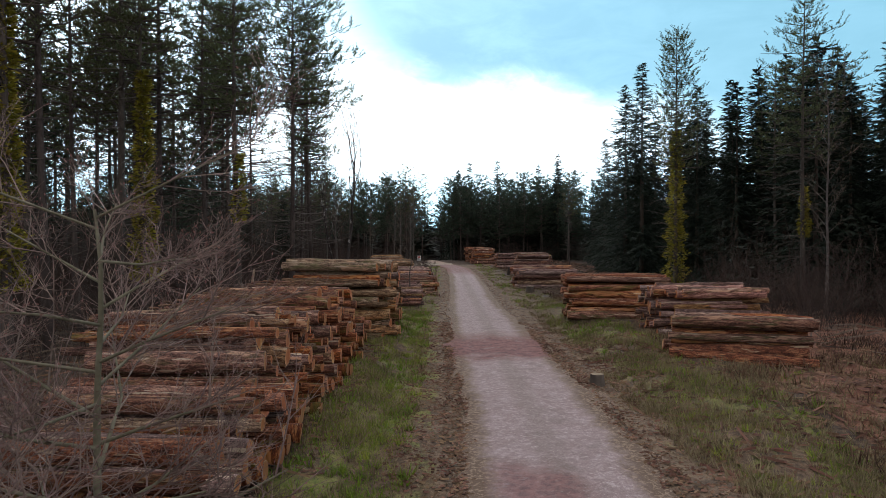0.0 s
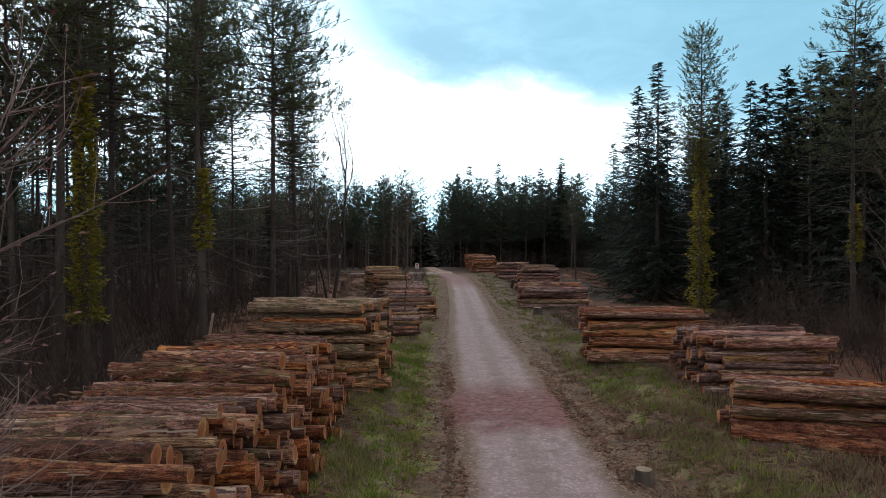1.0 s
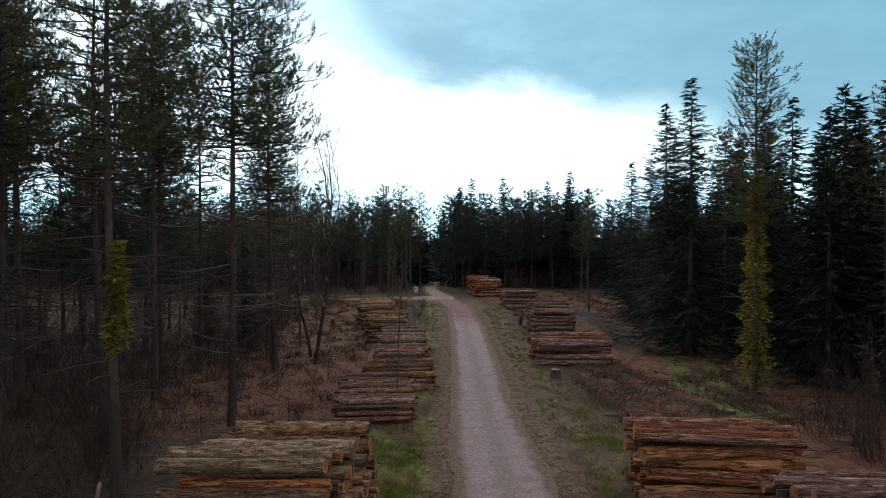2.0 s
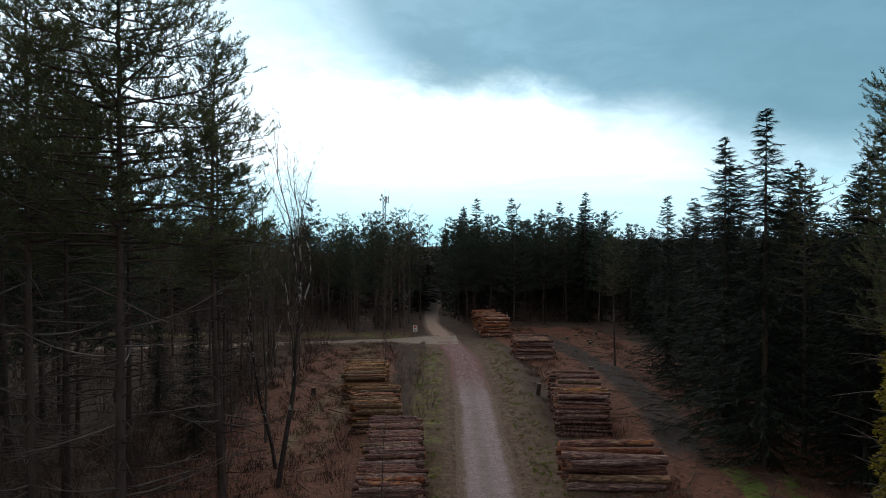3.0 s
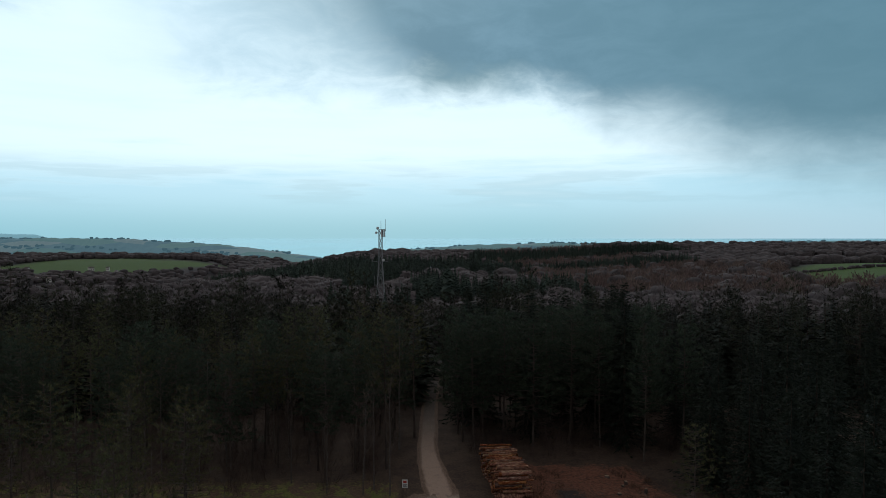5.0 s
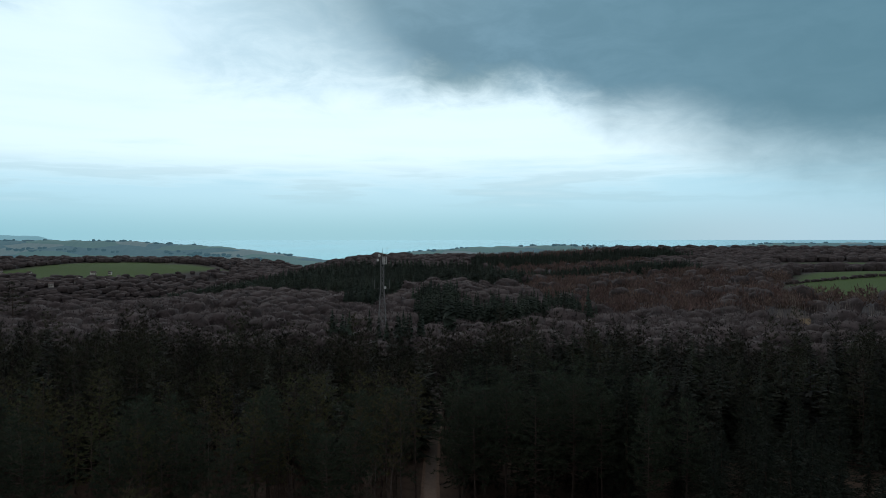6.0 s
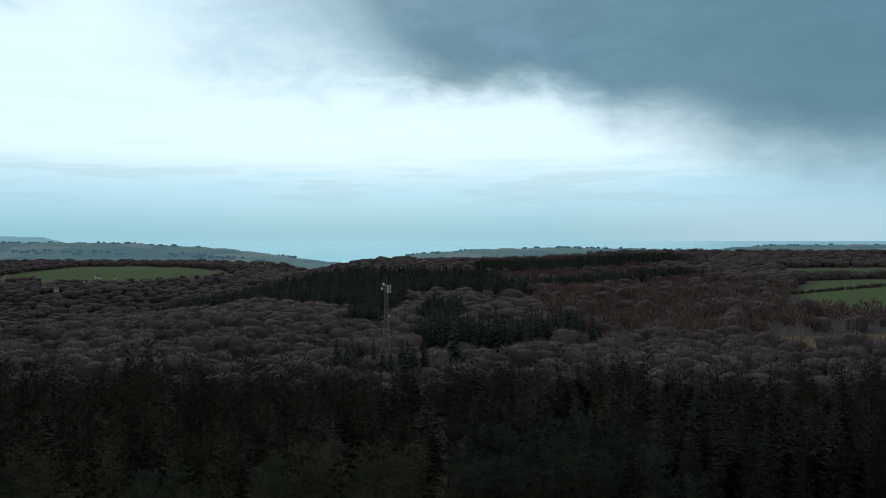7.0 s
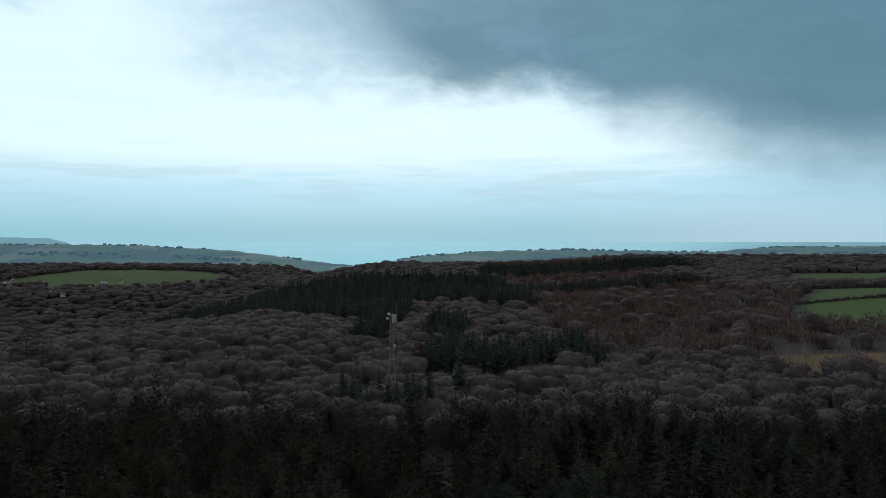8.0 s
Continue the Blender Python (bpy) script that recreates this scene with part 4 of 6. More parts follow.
def forked_birch(seed, h):
    """Birch with a wavering trunk that forks several times and hangs out fine twigs."""
    rng = random.Random(seed)
    t, c = Geo(), Geo()

    def stem(p, d, l, r, depth):
        pts, n = [p], 6
        for i in range(n):
            d = (d + rand_dir(rng) * (0.13 if depth == 0 else 0.22) + Vector((0, 0, 0.10))).normalized()
            pts.append(pts[-1] + d * (l / n))
        t.tube(pts, [r * (1 - (0.5 if depth == 0 else 0.8) * i / n) for i in range(n + 1)], 8 if depth == 0 else 5)
        if depth < 2:
            for i in ((3, 4, 5, 6, 6) if depth == 0 else (2, 3, 4, 5, 6)):
                e = (d + Vector((rng.uniform(-1, 1), rng.uniform(-1, 1), rng.uniform(-0.1, 0.4))) * 0.5).normalized()
                stem(pts[i], e, l * rng.uniform(0.42, 0.68), r * (0.42 if depth == 0 else 0.36), depth + 1)
        for i in range(2, n + 1):
            for _ in range(5 if depth else 1):
                e = (d * 0.8 + rand_dir(rng) * 0.9).normalized()
                q, ln = pts[i], rng.uniform(0.5, 1.2)
                c.blade(q, e, ln, 0.022, rand_dir(rng))
                for _ in range(4):
                    c.blade(q + e * ln * rng.uniform(0.3, 0.9), e + rand_dir(rng) * 0.9 - Vector((0, 0, 0.2)), ln * rng.uniform(0.4, 0.7), 0.013, rand_dir(rng))
    stem(Vector((0, 0, -0.2)), Vector((0.05, 0.02, 1)), h * 0.62, h * 0.0085, 0)
    return t, c


def dead_limbs(seed, r, z0, z1, count, longest):
    """Long bare limbs that sweep out and curve upwards, with a few broken side twigs."""
    rng = random.Random(seed)
    g = Geo()
    for i in range(count):
        z, a, l = rng.uniform(z0, z1), i * 2.4 + rng.uniform(-0.5, 0.5), longest * rng.uniform(0.35, 1.0)
        slope, curl = rng.uniform(-0.25, 0.25), rng.uniform(0.05, 0.4)
        pts = [Vector((math.cos(a + 0.25 * u * curl) * (r * 0.5 + l * u), math.sin(a + 0.25 * u * curl) * (r * 0.5 + l * u), z + l * (slope * u + curl * u * u) + rng.uniform(-0.03, 0.03))) for u in (0, 0.2, 0.4, 0.6, 0.8, 1.0)]
        g.tube(pts, [0.036, 0.031, 0.025, 0.019, 0.013, 0.005], 4)
        for _ in range(7):
            k = rng.randrange(1, 5)
            e = (pts[k + 1] - pts[k]).normalized() + rand_dir(rng) * 0.7
            g.tube([pts[k], pts[k] + e * 0.2, pts[k] + e * rng.uniform(0.3, 0.9)], [0.011, 0.008, 0.003], 3)
    return g


class Stand:
    """Tree kinds built once, then planted as copies."""

    def __init__(self):
        self.kinds = {}

    def kind(self, key, name, label, category, pieces, group=""):
        ob = tagged(new(name), label, category, group)
        for pname, me, plabel in pieces:
            part(pname, me, ob, plabel)
        self.kinds[key] = [ob, False]

    def plant(self, key, x, y, scale=1.0, turn=0.0, label="", tilt=0.0):
        ob, used = self.kinds[key]
        m = pose(x, y, float(land(x, y)), tilt, 0, turn)
        if not used:
            self.kinds[key][1] = True
            ob.matrix_basis = m @ Matrix.Diagonal((scale, scale, scale, 1))
            return ob
        k = scale / ob.scale.x
        c = copy_thing(ob, m @ Matrix.Diagonal((k, k, k, 1)))
        return tagged(c, label)


S = Stand()
for i in range(2):
    t, c = pine_parts(30 + i, 21.0, (0.56, 0.50)[i], (3.2, 2.1)[i], (40, 40)[i], (92, 124)[i], (0.44, 0.42)[i], 80, full=True)
    S.kind("edge%d" % i, "pine_tree", "full-crowned pine at the edge of the plantation", "pine tree",
           [("trunk", t.mesh("trunk", ["pine_bark"], True), ""), ("crown", c.mesh("crown", ["pine_needle"]), ""),
            ("dead_wood", dead_limbs(90 + i, 0.17, 3.0, 12.5, 18, 4.4).mesh("dead_wood", ["dead_limb"]), "long pale dead limbs")], "plantation pines")
for i in range(5):
    t, c = pine_parts(20 + i, 21.0 - 0.5 * i, (0.5, 0.45, 0.53, 0.52, 0.55)[i], (2.8, 3.0, 2.7, 2.2, 2.4)[i], (9, 9, 12, 12, 12)[i], (46, 46, 54, 54, 54)[i], (0.46, 0.46, 0.33, 0.32, 0.33)[i], (26, 26, 46, 50, 46)[i])
    S.kind("pine%d" % i, "pine_tree", "tall pine with bare lower trunk in the plantation", "pine tree",
           [("trunk", t.mesh("trunk", ["pine_bark"], True), ""), ("crown", c.mesh("crown", ["pine_needle" if i % 2 else "pine_needle_warm"]), "")], "plantation pines")
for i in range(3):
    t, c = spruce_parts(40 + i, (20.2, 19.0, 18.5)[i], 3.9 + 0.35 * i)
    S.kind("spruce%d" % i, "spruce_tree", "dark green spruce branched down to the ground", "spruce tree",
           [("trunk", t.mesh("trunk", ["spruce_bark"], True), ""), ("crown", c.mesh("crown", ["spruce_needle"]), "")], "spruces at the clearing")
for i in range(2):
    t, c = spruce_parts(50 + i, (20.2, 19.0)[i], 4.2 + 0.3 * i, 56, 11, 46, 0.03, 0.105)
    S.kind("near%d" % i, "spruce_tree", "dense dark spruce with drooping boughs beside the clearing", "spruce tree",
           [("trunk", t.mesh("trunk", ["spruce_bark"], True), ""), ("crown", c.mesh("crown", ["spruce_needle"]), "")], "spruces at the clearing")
for i in range(3):
    t, c = bare_parts(60 + i, 19.0 - 3 * i, 2.4, 38, 9, fine=0.017)
    S.kind("birch%d" % i, "birch_tree", "slender leafless birch with pale patched bark", "birch tree",
           [("trunk", t.mesh("trunk", ["birch_bark"], True), ""), ("crown", c.mesh("crown", ["twig"]), "bare twigs")], "bare birches")
t, c = forked_birch(66, 19.5)
S.kind("birch3", "birch_tree", "forked birch with black and white bark and drooping twigs", "birch tree",
       [("trunk", t.mesh("trunk", ["birch_trunk"], True), ""), ("crown", c.mesh("crown", ["twig"]), "bare drooping twigs")], "bare birches")
for i in range(3):
    t, c = pine_parts(80 + i, 20.0, (0.55, 0.5, 0.5)[i], (2.2, 1.7, 2.2)[i], (32, 36, 32)[i], (52, 100, 62)[i], 0.42, 40, full=True)
    S.kind("ivy%d" % i, "pine_tree", "pine with trunk wrapped in yellow-green ivy", "pine tree",
           [("trunk", t.mesh("trunk", ["pine_bark"], True), ""), ("crown", c.mesh("crown", ["pine_needle"]), ""),
            ("ivy", ivy_geo(5 + i, (2.4, 0.9, 5.0)[i], (11.3, 12.8, 8.2)[i], (0.66, 1.02, 0.42)[i], (3200, 4200, 900)[i]).mesh("ivy", ["ivy"]), "climbing ivy")], "ivy-clad pines")

for i in range(3):
    t, c = pine_parts(100 + i, 16.0, (0.30, 0.36, 0.26)[i], (3.1, 2.7, 3.4)[i], 15, 62, 0.50, 12)
    S.kind("wall%d" % i, "pine_tree", "dense green pine at the front of the wood beyond the junction", "pine tree",
           [("trunk", t.mesh("trunk", ["pine_bark"], True), ""), ("crown", c.mesh("crown", ["wall_needle"]), "")], "plantation pines")

# trees that stand out by themselves
SINGLE = (
    ("ivy0", -12.6, 28.8, 1.0, 0), ("ivy2", -9.5, 31.9, 1.0, 0), ("ivy0", -14.1, 22.0, 1.05, 130), ("pine2", -14.4, 30.2, 1.15, 0), ("pine3", -13.9, 33.0, 1.1, 40),
    ("ivy1", 15.95, 46.8, 0.90, 0), ("ivy2", 19.7, 37.2, 0.86, 20), ("birch1", 19.1, 33.9, 0.8, 60), ("pine3", 23.0, 47.0, 0.82, 50), ("pine4", 26.0, 44.0, 0.84, 80),
    ("near0", 17.5, 60.1, 0.96, 0), ("near1", 17.5, 65.5, 0.98, 70), ("near0", 21.2, 57.0, 0.83, 120), ("near1", 22.0, 52.0, 0.75, 200), ("near0", 20.0, 71.0, 0.86, 240), ("near1", 19.8, 77.0, 0.82, 20),
    ("near0", 19.9, 84.0, 0.80, 300), ("near1", 24.3, 63.0, 0.88, 140), ("pine4", 20.7, 62.0, 0.86, 15), ("near1", -14.6, 62.2, 0.42, 80), ("near0", -20.0, 70.0, 0.34, 10),
    ("edge1", -10.45, 54.6, 1.01, 0), ("edge0", -9.35, 42.2, 1.03, 40), ("edge0", -14.8, 47.0, 1.05, 0), ("edge0", -17.5, 54.0, 1.03, 60), ("pine3", -13.4, 39.0, 1.05, 200), ("edge0", -19.5, 43.5, 1.0, 250),
    ("edge1", -21.0, 60.0, 0.98, 120), ("edge0", -24.5, 50.5, 1.0, 310), ("pine4", -16.5, 36.5, 0.98, 20), ("pine3", -11.3, 57.2, 0.94, 90), ("pine4", -13.0, 62.4, 0.9, 10), ("pine3", -16.1, 57.2, 1.0, 60),
    ("birch3", -8.4, 56.6, 0.88, 0), ("birch3", -9.2, 59.6, 0.66, 140), ("birch0", -10.9, 64.0, 0.8, 30), ("birch2", -11.5, 74.0, 0.9, 200), ("birch2", -2.2, 45.0, 0.5, 15), ("birch2", -4.9, 78.0, 0.55, 115),
    ("birch1", -5.4, 124.6, 1.05, 10), ("birch1", -25.5, 123.6, 0.78, 70), ("birch1", -14.3, 123.8, 0.74, 150), ("birch2", -29.4, 107.4, 0.82, 30), ("pine0", -3.9, 130.0, 0.78, 100), ("pine2", -8.4, 131.0, 0.84, 33), ("wall0", -6.4, 127.5, 0.92, 33),
    ("wall1", 22.0, 120.5, 0.86, 70), ("pine4", 16.7, 89.8, 0.66, 140), ("wall0", 3.4, 126.0, 0.95, 0), ("wall1", 6.9, 127.0, 0.98, 60), ("wall2", 10.4, 126.0, 0.92, 120), ("wall0", 15.0, 127.5, 1.0, 180),
    ("wall1", 18.4, 126.0, 0.90, 240), ("wall2", 24.1, 127.5, 1.02, 300), ("wall2", 1.6, 132.0, 0.98, 20), ("wall0", 12.6, 131.0, 0.95, 90), ("wall1", 27.5, 124.0, 0.9, 10))
for key, x, y, s, turn in SINGLE:
    S.plant(key, x, y, s, turn)

rng = random.Random(77)
taken = [(q[1], q[2]) for q in SINGLE]


def free(x, y, gap):
    if any((x - a) ** 2 + (y - b) ** 2 < gap * gap for a, b in taken):
        return False
    taken.append((x, y))
    return True


def fill(keys, xr, yr, count, gap, scale, tries=12):
    done = 0
    for _ in range(count * tries):
        x, y = rng.uniform(*xr), rng.uniform(*yr)
        if x < -5 and abs(y - float(side_centre(x))) < 2.8:
            continue
        if done < count and free(x, y, gap):
            S.plant(rng.choice(keys), x, y, rng.uniform(*scale), rng.uniform(0, 360))
            done += 1


PINES = ["pine0", "pine1", "pine2", "pine3", "pine4"]
SPRUCES = ["spruce0", "spruce1", "spruce2"]
fill(["pine3", "pine4", "pine2"], (-52, -14.0), (20, 42), 36, 2.8, (0.95, 1.12))
fill(PINES, (-52, -14.0), (42, 70), 34, 3.2, (0.92, 1.06))
fill(["wall0", "wall1", "wall2"], (-62, -22), (30, 76), 28, 2.9, (0.88, 1.12))
fill(PINES, (-64, -14), (70, 100), 36, 3.0, (0.6, 0.76))
fill(SPRUCES, (23.0, 40), (50, 86), 26, 2.6, (0.84, 0.97))
fill(SPRUCES, (22.0, 44), (54, 122), 34, 3.0, (0.66, 0.84))
fill(SPRUCES, (21.0, 46), (38, 56), 38, 2.4, (0.74, 0.95))
fill(PINES + ["spruce2"], (24, 46), (20, 38), 14, 3.4, (0.75, 0.95))
fill(PINES, (-62, -6), (116, 138), 36, 2.7, (0.64, 0.80))
fill(["wall0", "wall1", "wall2"], (-62, -6), (114, 138), 34, 2.6, (0.74, 0.96))
fill(["wall0", "wall1", "wall2", "spruce0"], (2.0, 26), (125, 150), 40, 2.3, (0.80, 1.0))
fill(SPRUCES, (24, 85), (118, 152), 44, 3.8, (0.60, 0.76))

fill(["birch1", "birch2"], (-30, -5), (110, 124), 16, 1.6, (0.6, 0.85))
fill(["birch1", "birch2"], (-22, -11.5), (66, 100), 9, 2.0, (0.55, 0.8))


def cone_tree(seed, r, h, n):
    """Conifer seen from afar: overlapping skirts of boughs."""
    rs = random.Random(seed)
    g = Geo()
    for i in range(n):
        f = (i / n) ** 0.85
        a = i * 2.4 + rs.uniform(-0.4, 0.4)
        l = (r * (1 - f) + 0.25) * rs.uniform(0.8, 1.25)
        g.blade((0, 0, h * (0.14 + 0.84 * f) + 0.3 * r * (1 - f)), (math.cos(a), math.sin(a), rs.uniform(-0.75, -0.35)), l * 1.2, (l * 1.3 + 0.3) * min(1.0, 60 / n + 0.25), (-math.sin(a), math.cos(a), rs.uniform(-0.3, 0.3)))
    g.blade((0, 0, h * 0.85), (0, 0, 1), h * 0.15, 0.5, (1, 0, 0))
    return g.arrays()


# dense forest behind, too many to count
nr = np.random.RandomState(3)
lo_pine = []
for i in range(5):
    t, c = pine_parts(120 + i, 15.0, 0.36, 2.6, 8, 24, 0.62, 1, 3)
    a1, a2 = t.arrays(), c.arrays()
    lo_pine.append((np.concatenate([a1[0], a2[0]]), np.concatenate([a1[1], a2[1] + len(a1[0])]), np.concatenate([a1[2], a2[2] + 1])))


def mid_spruce(seed, r, h):
    """Spruce at middle distance: whorls of drooping boughs, each a ragged fan of sprays."""
    rs = random.Random(seed)
    t, c = Geo(), Geo()
    t.tube([(0, 0, -0.2), (0, 0, h * 0.4), (0, 0, h * 0.96)], [0.2, 0.13, 0.02], 4)
    for w in range(24):
        f = (w / 24) ** 0.92
        l0 = r * (1 - f) ** 0.8 + 0.18
        for b in range(6 if f < 0.7 else 4):
            a, l = rs.uniform(0, 6.28), l0 * rs.uniform(0.55, 1.2)
            p = Vector((0, 0, h * (0.06 + 0.93 * f) + rs.uniform(-0.2, 0.2)))
            for k in range(3):
                b2 = a + rs.uniform(-0.4, 0.4)
                d = Vector((math.cos(b2), math.sin(b2), rs.uniform(-0.5, 0.05) + 0.35 * f))
                c.blade(p + d * (l * 0.25 * k), d, l * rs.uniform(0.5, 0.75), l * rs.uniform(0.22, 0.40) + 0.08, (-math.sin(b2), math.cos(b2), rs.uniform(-0.6, 0.6)))
    c.blade((0, 0, h * 0.95), (0, 0, 1), 0.6, 0.16, (1, 0, 0))
    a1, a2 = t.arrays(), c.arrays()
    return np.concatenate([a1[0], a2[0]]), np.concatenate([a1[1], a2[1] + len(a1[0])]), np.concatenate([a1[2], a2[2] + 1])


lo_spruce = [mid_spruce(140 + i, 2.9 + 0.25 * i, 14.6) for i in range(5)]
rows_p, rows_s = [], []
for _ in range(2600):
    y = nr.uniform(134, 238)
    x = nr.uniform(-1.0, 1.0) * (40 + 0.75 * y)
    if y < 150 and (x > -6 or (x > -62 and y < 139)):
        continue
    if abs(x - float(track_centre(y))) < (1.7 if y < 165 else 1.2) or y > 225 + 10 * math.sin(x / 17):
        continue
    s = nr.uniform(0.8, 1.1)
    tall = nr.uniform(1.12, 1.32) if nr.rand() < (0.12 if y > 185 else 0.06) else nr.uniform(0.76, 1.14)
    row = (x, y, float(land(x, y)), s, s * tall)
    if nr.rand() < (0.75 if x > 8 else 0.3):
        rows_s.append((*row, nr.randint(5)))
    else:
        rows_p.append((*row, nr.randint(5)))
rows_p.insert(0, (-193.0, 345.0, float(land(-193, 345)), 2.6, 1.5, 0))
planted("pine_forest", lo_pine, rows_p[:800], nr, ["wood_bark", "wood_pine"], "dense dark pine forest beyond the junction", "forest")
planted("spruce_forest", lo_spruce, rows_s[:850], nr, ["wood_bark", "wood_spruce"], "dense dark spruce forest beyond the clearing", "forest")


def crown_blob(seed, r, h, n, sides=8, rings=4, mid=0.5):
    """Leafless crown seen from afar: an inner mass of branches, its shade put into a darker colour, inside a fuzzy
    shell of fine twigs, over a few stems.
    """
    rs = random.Random(seed)
    g = Geo()
    lobes = [(rs.uniform(0, 6.28), rs.uniform(0.1, 1.1), rs.uniform(0.7, 1.1)) for _ in range(8)]

    def at(a, e, f=1.0):
        k = 0.0
        for b, c, l in lobes:
            u = abs((a - b + 3.14) % 6.28 - 3.14) * math.cos(e)
            k = max(k, l * math.exp(-(u * u + (e - c) ** 2) / 0.16))
        q = (0.72 + 0.32 * k) * f
        return Vector((math.cos(a) * math.cos(e) * r * q, math.sin(a) * math.cos(e) * r * q, h * mid + math.sin(e) * h * (0.98 - mid) * q))
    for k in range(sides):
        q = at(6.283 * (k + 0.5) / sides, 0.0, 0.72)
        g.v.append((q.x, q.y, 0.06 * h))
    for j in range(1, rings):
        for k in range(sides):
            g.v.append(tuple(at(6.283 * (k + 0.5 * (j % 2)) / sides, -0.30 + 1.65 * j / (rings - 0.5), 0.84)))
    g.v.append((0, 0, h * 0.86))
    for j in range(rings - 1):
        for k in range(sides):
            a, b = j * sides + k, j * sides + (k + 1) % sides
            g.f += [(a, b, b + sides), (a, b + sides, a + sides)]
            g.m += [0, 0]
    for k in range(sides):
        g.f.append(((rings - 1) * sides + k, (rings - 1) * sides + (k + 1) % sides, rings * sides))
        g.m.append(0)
    for i in range(n):
        a, e = rs.uniform(0, 6.28), math.asin(rs.uniform(-0.05, 1.0))
        d = Vector((math.cos(a) * math.cos(e), math.sin(a) * math.cos(e), math.sin(e) + 0.3))
        g.blade(at(a, e, rs.uniform(0.78, 0.96)), d + rand_dir(rs) * 0.8, r * rs.uniform(0.10, 0.24), r * rs.uniform(0.025, 0.06), rand_dir(rs), 1)
    for _ in range(3):
        a = rs.uniform(0, 6.28)
        g.blade((0.2 * math.cos(a), 0.2 * math.sin(a), 0), (math.cos(a) * 0.3, math.sin(a) * 0.3, 1), h * 0.6, 0.35, (math.sin(a), -math.cos(a), 0), 1)
    return g.arrays()


def twig_cloud(seed, r, h, n):
    """A smaller far crown: only sprays of twigs that rise and spread from the forks, no solid mass."""
    rs = random.Random(seed)
    g = Geo()
    for _ in range(n):
        a, u, w = rs.uniform(0, 6.28), rs.uniform(0, 1) ** 0.5, rs.uniform(0, 1)
        top = h * (0.96 - 0.42 * u * u) * rs.uniform(0.85, 1.08)
        z = h * 0.18 + (top - h * 0.30) * w ** 0.6
        p = (math.cos(a) * r * u * 0.92, math.sin(a) * r * u * 0.92, z)
        e = Vector((math.cos(a) * u * 0.9, math.sin(a) * u * 0.9, 0.8)) + rand_dir(rs) * 0.5
        # lowest sprays get the darker core colour, as painted shade
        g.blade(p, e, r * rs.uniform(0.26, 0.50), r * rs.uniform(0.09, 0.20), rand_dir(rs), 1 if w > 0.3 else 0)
    return g.arrays()


blobs = [crown_blob(200 + i, 5.0 + 0.5 * i, 9.0 + 0.6 * i, 190, 12, 6) for i in range(4)] + [crown_blob(210 + i, 5.6 + 0.6 * i, 9.5 + 0.6 * i, 84, 9, 5) for i in range(4)] + [twig_cloud(230 + i, 5.4 + 0.6 * i, 9.5 + 0.6 * i, 52) for i in range(4)] + [crown_blob(240 + i, 5.4 + 0.5 * i, 10.5 + 0.7 * i, 16, 7, 4) for i in range(4)]
cones = [cone_tree(220 + i, 3.1, 17.0, 44) for i in range(3)]


ZONES = ((-300, -40, 690, 815, 1300), (-14, 34, 312, 372, 200), (34, 64, 335, 395, 130), (40, 430, 1250, 1420, 1150), (80, 330, 930, 1030, 600), (-60, -41, 420, 520, 90), (-21, 5, 420, 520, 120))
bare_rows, larch_rows, cone_rows = [], [], []
for x0, x1, y0, y1, count in ZONES:
    for _ in range(count):
        x, y = nr.uniform(x0, x1), nr.uniform(y0, y1)
        y -= 0.68 * (x - x0) if x0 == -300 else 0
        s = nr.uniform(0.75, 1.12)
        cone_rows.append((x, y, float(land(x, y)), s, s * nr.uniform(0.85, 1.1), nr.randint(3)))


def clear_of(x, y):
    """True where bare woods may stand."""
    if any(in_field(x, y, field, 7.0) < 1.05 for field in MEADOWS + (FELLED,)):
        return False
    if x < -300 and 1180 < y < 1440 and nr.rand() < 0.25:
        return False
    return not any(x0 - 2 < x < x1 + 2 and y0 < y - (-0.68 * (x - x0) if x0 == -300 else 0) < y1 for x0, x1, y0, y1, _ in ZONES)


for band, count in (((224, 430), 2300), ((430, 800), 3700), ((800, 1750), 10500), ((1750, 2250), 2600)):
    for _ in range(count):
        y = nr.uniform(*band)
        x = nr.uniform(-1, 1) * (50 + 0.72 * y)
        if not clear_of(x, y):
            continue
        z, s, k = float(land(x, y)), nr.uniform(0.6, 1.25) * (1 + 0.0003 * max(0, y - 430)), nr.randint(4) + (12 if y > 800 else 4 if y > 400 else 0)
        if -330 < x < 70 and 815 - 0.5 * (x + 300) < y < 1230 and y > 560:
            cone_rows.append((x, y, z, s * 1.3, 0.95 * s, k % 3))
        elif 60 < x < 330 and y > 375 and nr.rand() < 0.9:
            larch_rows.append((x, y, z, s * 0.75, s, k % 4 + 8))
        else:
            wide, high = (1.6, 0.72) if y > 800 else (1.3, 0.95) if y > 400 else (1.15, 1.0)
            bare_rows.append((x, y, z, s * wide, s * high * nr.uniform(0.88, 1.15), k))
cone_rows.append((64.9, 365.6, float(land(64.9, 365.6)), 1.1, 1.25, 0))
cone_rows += [(-20.9 + nr.uniform(-16, 16), 248 + nr.uniform(-8, 6), -5.5, nr.uniform(0.8, 1.1), nr.uniform(0.85, 1.02), k % 3) for k in range(26)]
for hx in range(290, 900, 4):
    hy = 668 + 0.06 * (hx - 300) + nr.uniform(-2, 2)
    bare_rows.append((hx, hy, float(land(hx, hy)), nr.uniform(0.4, 0.7), nr.uniform(0.18, 0.4), 4 + nr.randint(4)))
cone_rows += [(0.0, 262.2, float(land(0, 262.2)), 1.4, 1.45, 1)]
